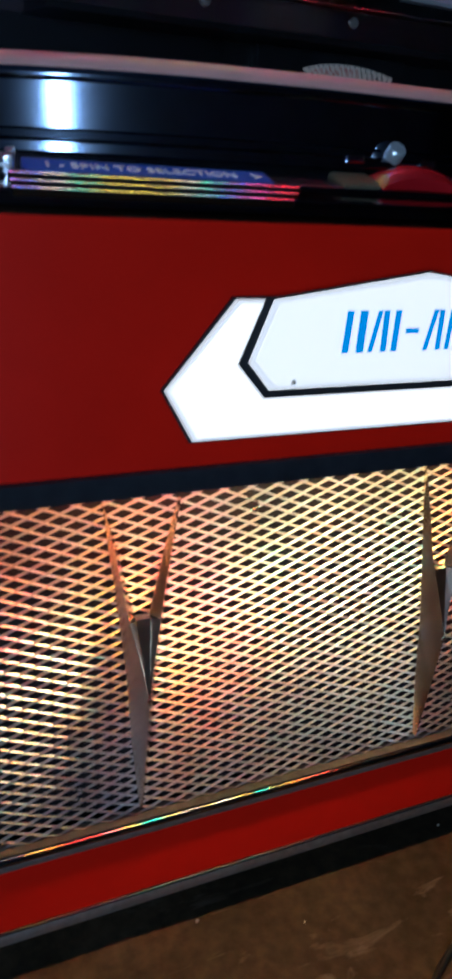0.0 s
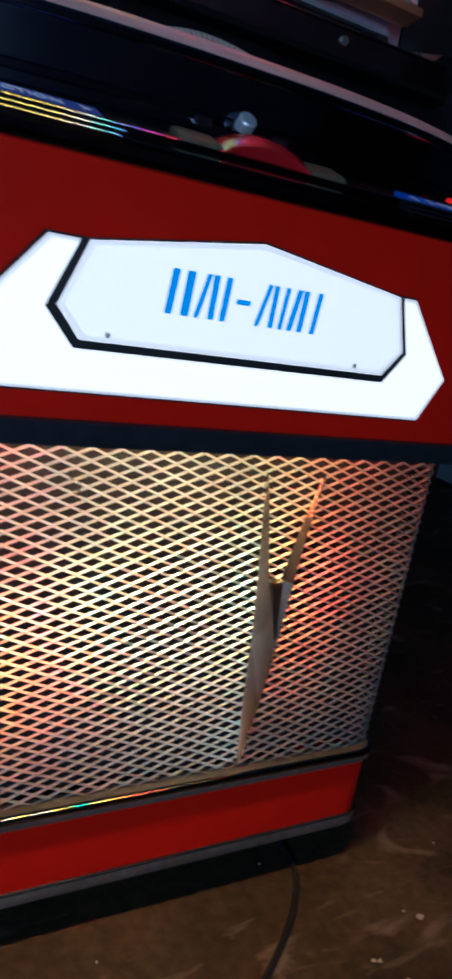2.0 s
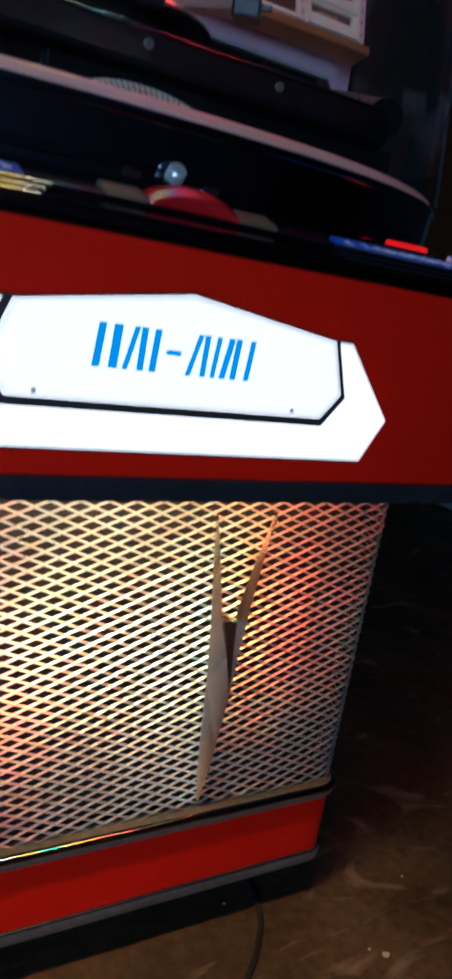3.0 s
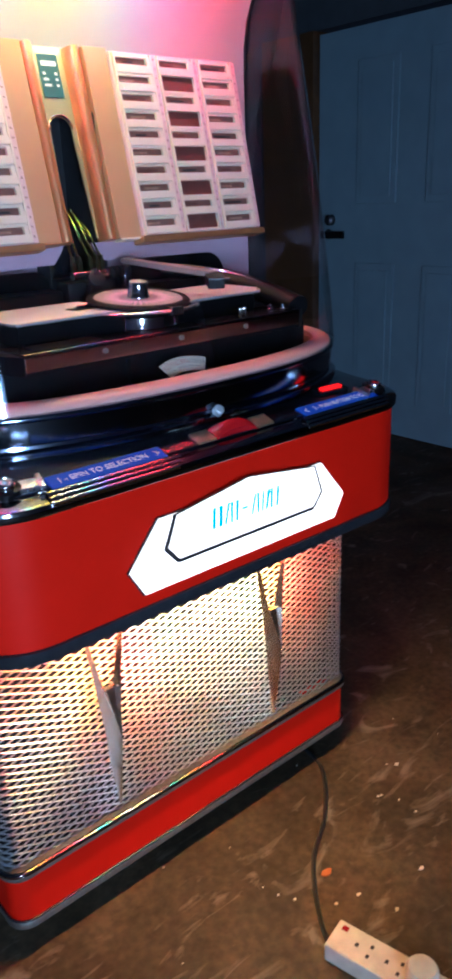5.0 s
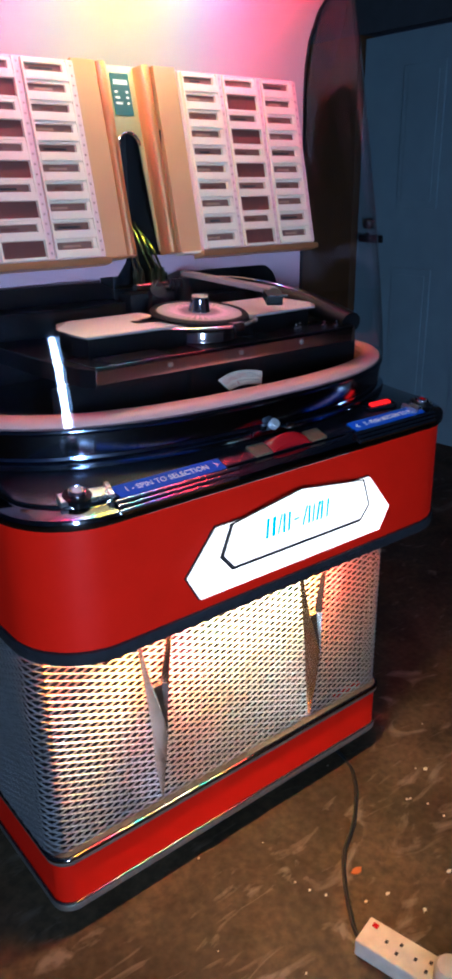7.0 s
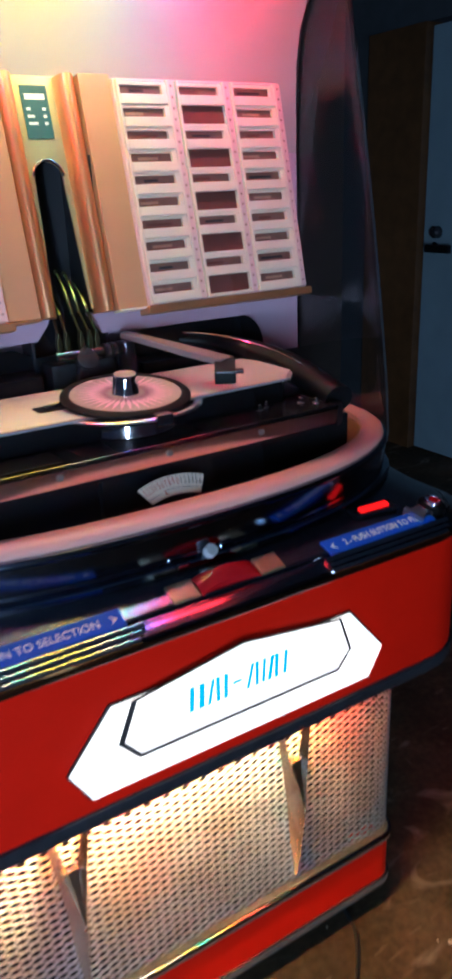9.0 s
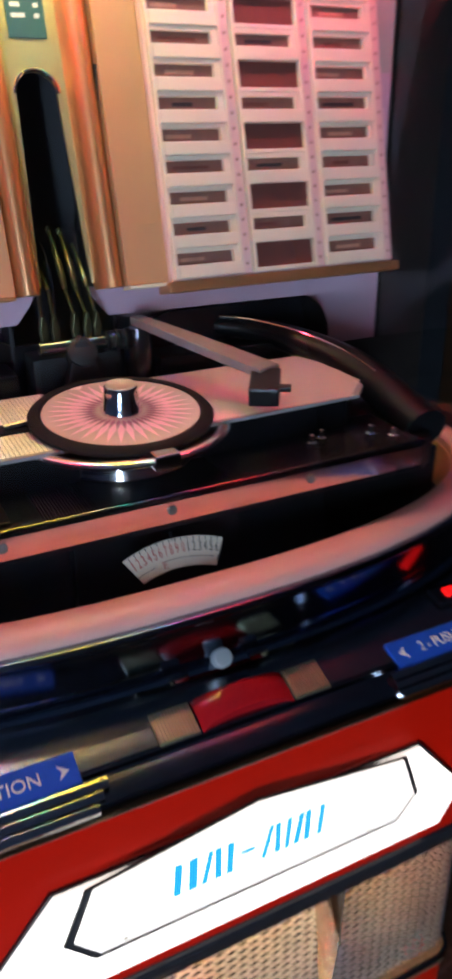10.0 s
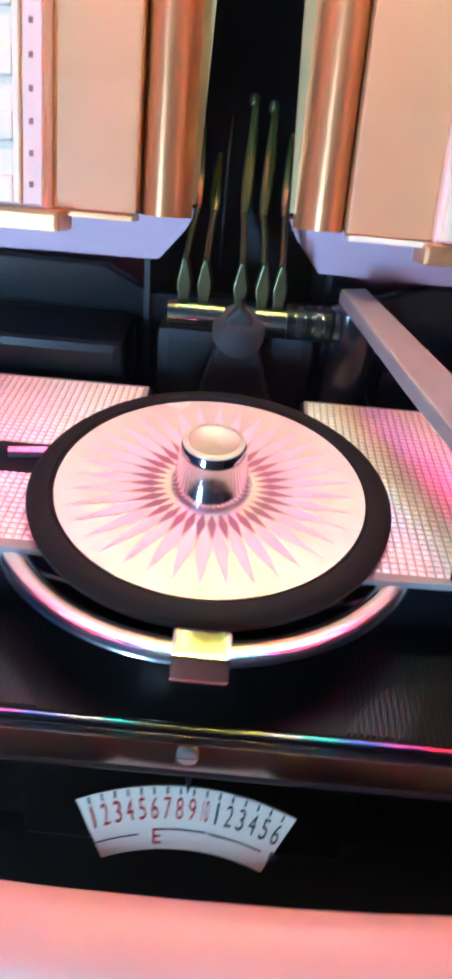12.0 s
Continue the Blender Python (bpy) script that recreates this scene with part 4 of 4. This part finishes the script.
part("record_edge", lathe([(0.055, -0.0007), (0.056, 0.0), (0.055, 0.0007)], 0, 0, 40, m=Matrix.Translation((-0.012, 0.372, 1.27)) @ Matrix.Rotation(radians(90), 4, "Y")), DARKCHROME, grip, "dark disc held between the fingers")

# ---- title boards, pilasters and the lit hood ----
LEAN_A = math.degrees(math.atan2(0.072, 0.318))
def board(s):
    m = pose(s * 0.2640, 0.2635, 1.283, 90 - LEAN_A)
    bd = part("title_board", box(-0.1525, 0.1525, -0.004, 0.332, -0.030, -0.004, 0.004, m=m), BOARDPINK, juke, "pink framed programme board with title strips")
    part("board_rail", box(-0.158, 0.160, -0.014, -0.002, -0.034, 0.002, 0.003, m=m), COPPER, bd, "copper coloured lower rail")
    for c in range(3):
        x0 = -0.1495 + c * 0.1005
        col = part("strip_column", box(x0 + 0.0865, x0 + 0.0985, 0.0, 0.328, -0.005, 0.0005, 0.001, m=m), BOARDPINK, bd, "pink index column")
        part("column_edge", box(x0, x0 + 0.004, 0.0, 0.328, -0.005, 0.004, 0.001, m=m), CREAM, bd)
        part("column_edge", box(x0 + 0.083, x0 + 0.0865, 0.0, 0.328, -0.005, 0.004, 0.001, m=m), CREAM, bd)
        tagged(part("index_marks", index_marks(m, x0 + 0.0925), PAPER, bd), kind="stuff")
        for r in range(10):
            y0 = 0.002 + r * 0.0325
            blank = c == 1 and r % 2 == 0
            part("title_strip", box(x0 + 0.003, x0 + 0.0835, y0, y0 + 0.0325, -0.006, -0.003, m=m), SLOT if blank else PAPER, bd, "empty brown slot" if blank else "")
            if blank:
                part("strip_holder", box(x0 + 0.004, x0 + 0.083, y0 - 0.002, y0 + 0.003, -0.004, 0.0025, 0.001, m=m), CREAM, bd)
                continue
            hold = box(x0 + 0.004, x0 + 0.083, y0 - 0.002, y0 + 0.0125, -0.003, 0.0045, 0.002, m=m)
            box(x0 + 0.004, x0 + 0.083, y0 + 0.0255, y0 + 0.0305, -0.003, 0.002, 0.001, bm=hold, m=m)
            box(x0 + 0.0745, x0 + 0.083, y0 + 0.010, y0 + 0.026, -0.003, 0.003, 0.001, bm=hold, m=m)
            part("strip_holder", hold, CREAM, bd, "white plastic title holder")
            part("title_text", box(x0 + 0.010 + 0.004 * ((r * 7 + c) % 4), x0 + 0.040 + 0.006 * ((r * 5 + c * 3) % 4), y0 + 0.0165, y0 + 0.0205, -0.0031, -0.0026, m=m), (CARD, SLOT, CARD, INK)[(r * 3 + c * 2) % 4], bd)
    return bd


def index_marks(m, x):
    bm = bmesh.new()
    for k in range(20):
        box(x - 0.0012, x + 0.0012, 0.009 + k * 0.0163, 0.0122 + k * 0.0163, 0.0004, 0.0009, bm=bm, m=m)
    return bm


board(1)
board(-1)
for s in (-1, 1):
    # flat peach panel and half-round copper pilaster beside the slot
    m = pose(0, 0.285, 1.272, 90 - LEAN_A)
    xs = sorted((s * 0.0620, s * 0.1115))
    part("pilaster_panel", box(xs[0], xs[1], 0.005, 0.345, -0.012, 0.012, 0.002, m=m), PEACH, juke, "peach enamelled panel")
    part("panel_lip", box(xs[0] + 0.001, xs[1] - 0.001, 0.001, 0.0045, -0.012, 0.016, 0.001, m=m), CREAM if s > 0 else COPPER, juke, "turned lower edge of the panel")
    prof = []
    for k in range(13):
        a = radians(180 * k / 12)
        prof.append((s * 0.0470 + 0.0155 * math.cos(a), -0.018 + 0.031 * math.sin(a)))
    bmx = bmesh.new()
    va = [bmx.verts.new(m @ Vector((x, 0.005, z))) for x, z in prof]
    vb = [bmx.verts.new(m @ Vector((x, 0.345, z))) for x, z in prof]
    for k in range(12):
        bmx.faces.new((va[k], va[k + 1], vb[k + 1], vb[k]))
    bmx.faces.new(va)
    bmx.faces.new(vb[::-1])
    part("pilaster", bmx, COPPER, juke, "rounded copper-toned pilaster", smooth=True)
    lip = prism([(s * 0.030, 0), (s * 0.036, -0.012), (s * 0.054, -0.034), (s * 0.42, -0.038), (s * 0.42, 0.0)], -0.012, -0.006, "z", m=pose(0, 0.322, 1.272, 90))
    part("lower_apron", lip, LILAC, juke, "lilac white lower apron")
m = pose(0, 0.300, 1.272, 90 - LEAN_A)
plate = []
for k in range(15):
    a = radians(180 - 180 * k / 14)
    plate.append((0.022 * math.cos(a), 0.205 + 0.022 * math.sin(a)))
outline = [(-0.033, 0.010), (-0.0290, 0.010), (-0.0225, 0.185)] + plate + [(0.0225, 0.185), (0.0290, 0.010), (0.033, 0.010), (0.033, 0.345), (-0.033, 0.345)]
cp = part("centre_plate", prism(outline, -0.004, 0.0, "z", m=m), pm("champagne_metal", (0.62, 0.58, 0.34), 0.35, 0.7, scale=50, vary=0.08), juke, "champagne metal plate with arched opening")
part("arch_trim", tube([m @ Vector((0.0235 * math.cos(radians(180 - 15 * k)), 0.205 + 0.0235 * math.sin(radians(180 - 15 * k)), 0.001)) for k in range(13)], 0.0022, 8), CHROME, cp, "bright arch edge", smooth=True)
part("price_card", box(-0.020, 0.020, 0.258, 0.332, 0.0, 0.002, 0.0008, m=m), TEAL, cp, "dark teal price card with pale print")
for k, (w0, yy) in enumerate(((0.030, 0.312), (0.006, 0.297), (0.010, 0.287), (0.014, 0.277))):
    part("print_bar", box(-0.015, -0.015 + w0, yy, yy + (0.008 if k == 0 else 0.004), 0.002, 0.0026, m=m), WHITE, cp)
    if k:
        part("print_bar", box(0.009, 0.014, yy, yy + 0.004, 0.002, 0.0026, m=m), WHITE, cp)
part("slot_top", box(-0.064, 0.064, 0.378, 0.46, 1.50, 1.506), MATTBLACK, juke)
part("slot_back", box(-0.064, 0.064, 0.455, 0.465, 1.15, 1.51), MATTBLACK, juke, "dark recess behind the slot")
# back of the glazed top, coved up and over
HOODW = pm("white_hood_enamel", (0.38, 0.35, 0.33), 0.4, scale=14, vary=0.04)
cov = []
for y, z in ((0.378, 1.50), (0.378, 1.58), (0.376, 1.64), (0.366, 1.69), (0.340, 1.74), (0.30, 1.78), (0.25, 1.806), (0.19, 1.82), (0.11, 1.826)):
    cov.append([(x, y, z) for x in np.linspace(-0.481, 0.481, 13)])
part("coved_hood", loft(cov), HOODW, juke, "white coved hood above the boards", smooth=True)
part("hood_shell", loft([[(x, y + 0.005, z + 0.005) for x, y, z in row] for row in cov]), MATTBLACK, juke)
for s in (-1, 1):
    xs = sorted((s * 0.062, s * 0.481))
    part("hood_back", box(xs[0], xs[1], 0.378, 0.388, 1.15, 1.500), LILAC, juke, "lilac white back panel")
    part("recess_side", box(s * 0.062 - 0.002, s * 0.062 + 0.002, 0.33, 0.46, 1.15, 1.50), MATTBLACK, juke)
    part("hood_edge", tube([(s * 0.483, y - 0.002, z) for y, z in ((0.380, 1.15), (0.380, 1.58), (0.376, 1.64), (0.366, 1.69), (0.340, 1.74), (0.30, 1.78), (0.25, 1.806), (0.19, 1.82), (0.11, 1.826))], 0.0024, 8), BLACK, juke, "black edge strip", smooth=True)
HY, HZ = 0.235, 1.752
hl = part("hood_lamp", box(-0.42, 0.42, HY - 0.015, HY + 0.015, HZ + 0.015, HZ + 0.028), MATTBLACK, juke)
horder = ["red", "red", "red", "magenta", "blue", "white", "teal", "lemon", "lemon", "lemon", "white", "teal", "blue", "magenta", "red", "red", "red"]
HC = {"red": (1.0, 0.03, 0.05), "white": (1.0, 0.76, 0.52), "blue": (0.06, 0.20, 1.0), "teal": (0.03, 0.80, 0.55), "lemon": (1.0, 0.72, 0.06), "magenta": (1.0, 0.10, 0.55)}
HG = {k: glow("hood_" + k, c, HOOD_POWER * {"red": 1.5, "magenta": 1.1, "blue": 1.1, "lemon": 1.25, "white": 1.35, "teal": 1.2}.get(k, 1.0)) for k, c in HC.items()}
for i, n in enumerate(horder):
    x0 = -0.41 + i * 0.82 / len(horder)
    part("tube_sleeve", lathe([(0.014, 0.0005), (0.014, 0.82 / len(horder) - 0.0005)], 0, 0, 14, m=Matrix.Translation((x0, HY, HZ)) @ Matrix.Rotation(radians(90), 4, "Y")), HG[n], hl, "coloured lamp sleeve", smooth=True)

# ---- clear dome ----
def dome_curve(f):
    """Plan line of the glazing at height fraction f."""
    yf = 0.02 * f + 0.12 * f ** 1.3
    a = OA + 0.030 + 0.001 * f
    c = oval_front(a, OB + 0.024 - 0.08 * f, OC + yf - 0.05 * f, 0.44, 48, 2.6)
    z = 1.0615 + 0.748 * f
    return [(p[0], p[1], z) for p in c]


glass = part("glass_dome", loft([dome_curve(k / 14) for k in range(15)]), clear_glass("dome_glass"), juke, "clear curved glazing over the mechanism", smooth=True)
glass.visible_shadow = False

# ---- on the floor ----
def arc_pts(pts, n=8):
    """Smooth line through the given plan points."""
    out = []
    P = [pts[0]] + list(pts) + [pts[-1]]
    for a, b, c, d in zip(P, P[1:], P[2:], P[3:]):
        for k in range(n):
            t = k / n
            out.append(tuple(0.5 * (2 * b[i] + (c[i] - a[i]) * t + (2 * a[i] - 5 * b[i] + 4 * c[i] - d[i]) * t * t + (3 * b[i] - a[i] - 3 * c[i] + d[i]) * t ** 3) for i in range(3)))
    return out + [tuple(pts[-1])]


wire = arc_pts([(0.351, 0.247, FZ + 0.005), (0.342, 0.045, FZ + 0.005), (0.299, -0.041, FZ + 0.005), (0.207, -0.123, FZ + 0.005), (0.124, -0.171, FZ + 0.005), (0.056, -0.238, FZ + 0.005), (0.000, -0.315, FZ + 0.005), (-0.011, -0.347, FZ + 0.018)])
tagged(part("power_cable", tube(wire, 0.0045, 8), CABLE, smooth=True), "black mains cable lying on the concrete", "cable")
m = pose(0.024, -0.332, FZ, 0, 0, -77) @ Matrix.Scale(0.96, 4)
strip = thing("extension_block", "yellowed white plastic socket block on the floor", "extension lead")
part("body", box(0.0, 0.25, -0.066, 0.0, 0.002, 0.042, 0.005, 3, m=m), PLUGW, strip, smooth=True)
part("indicator", box(0.012, 0.024, -0.020, -0.010, 0.041, 0.044, 0.001, m=m), RUBY, strip, "small red indicator")
for ox in (0.065, 0.125):
    for dx, dy in ((-0.014, -0.033), (0.012, -0.022), (0.012, -0.044)):
        part("socket_hole", box(ox + dx - 0.003, ox + dx + 0.003, dy - 0.004, dy + 0.004, 0.0405, 0.0426, m=m), INK, strip)
plug = thing("mains_plug", "round white plug pushed into the socket block", "plug")
part("plug_body", lathe([(0.026, 0.0425), (0.029, 0.048), (0.029, 0.075), (0.024, 0.083), (0, 0.085)], 0.178, -0.036, 28, m=m), PLUGW, plug, smooth=True)
specks = [(0.109, -0.219, 0.0150), (0.068, -0.283, 0.0055), (0.116, -0.298, 0.0060), (0.016, -0.221, 0.0045), (0.259, -0.343, 0.0080), (0.143, -0.370, 0.0060), (0.468, -0.118, 0.0075), (0.352, -0.155, 0.0055)]
rs = random.Random(11)
specks += [(rs.uniform(-0.25, 1.1), rs.uniform(-0.55, 0.15), rs.uniform(0.0015, 0.0045)) for k in range(26)]
for k, (dx, dy, rr) in enumerate(specks):
    rnd = random.Random(k)
    poly = [(dx + rr * rnd.uniform(0.5, 1.1) * math.cos(a), dy + rr * rnd.uniform(0.3, 0.8) * math.sin(a)) for a in np.linspace(0, 2 * math.pi, 8)[:-1]]
    tagged(part("dry_leaf" if k == 0 else "paper_scrap", prism(poly, FZ + 0.0003, FZ + 0.0023, "z"), pm("orange_leaf", (0.5, 0.12, 0.02), 0.7, scale=60) if k == 0 else PLUGW), "small orange dry leaf on the concrete" if k == 0 else "tiny pale paper scrap on the concrete", "leaf" if k == 0 else "litter", "" if k == 0 else "scraps on the floor")
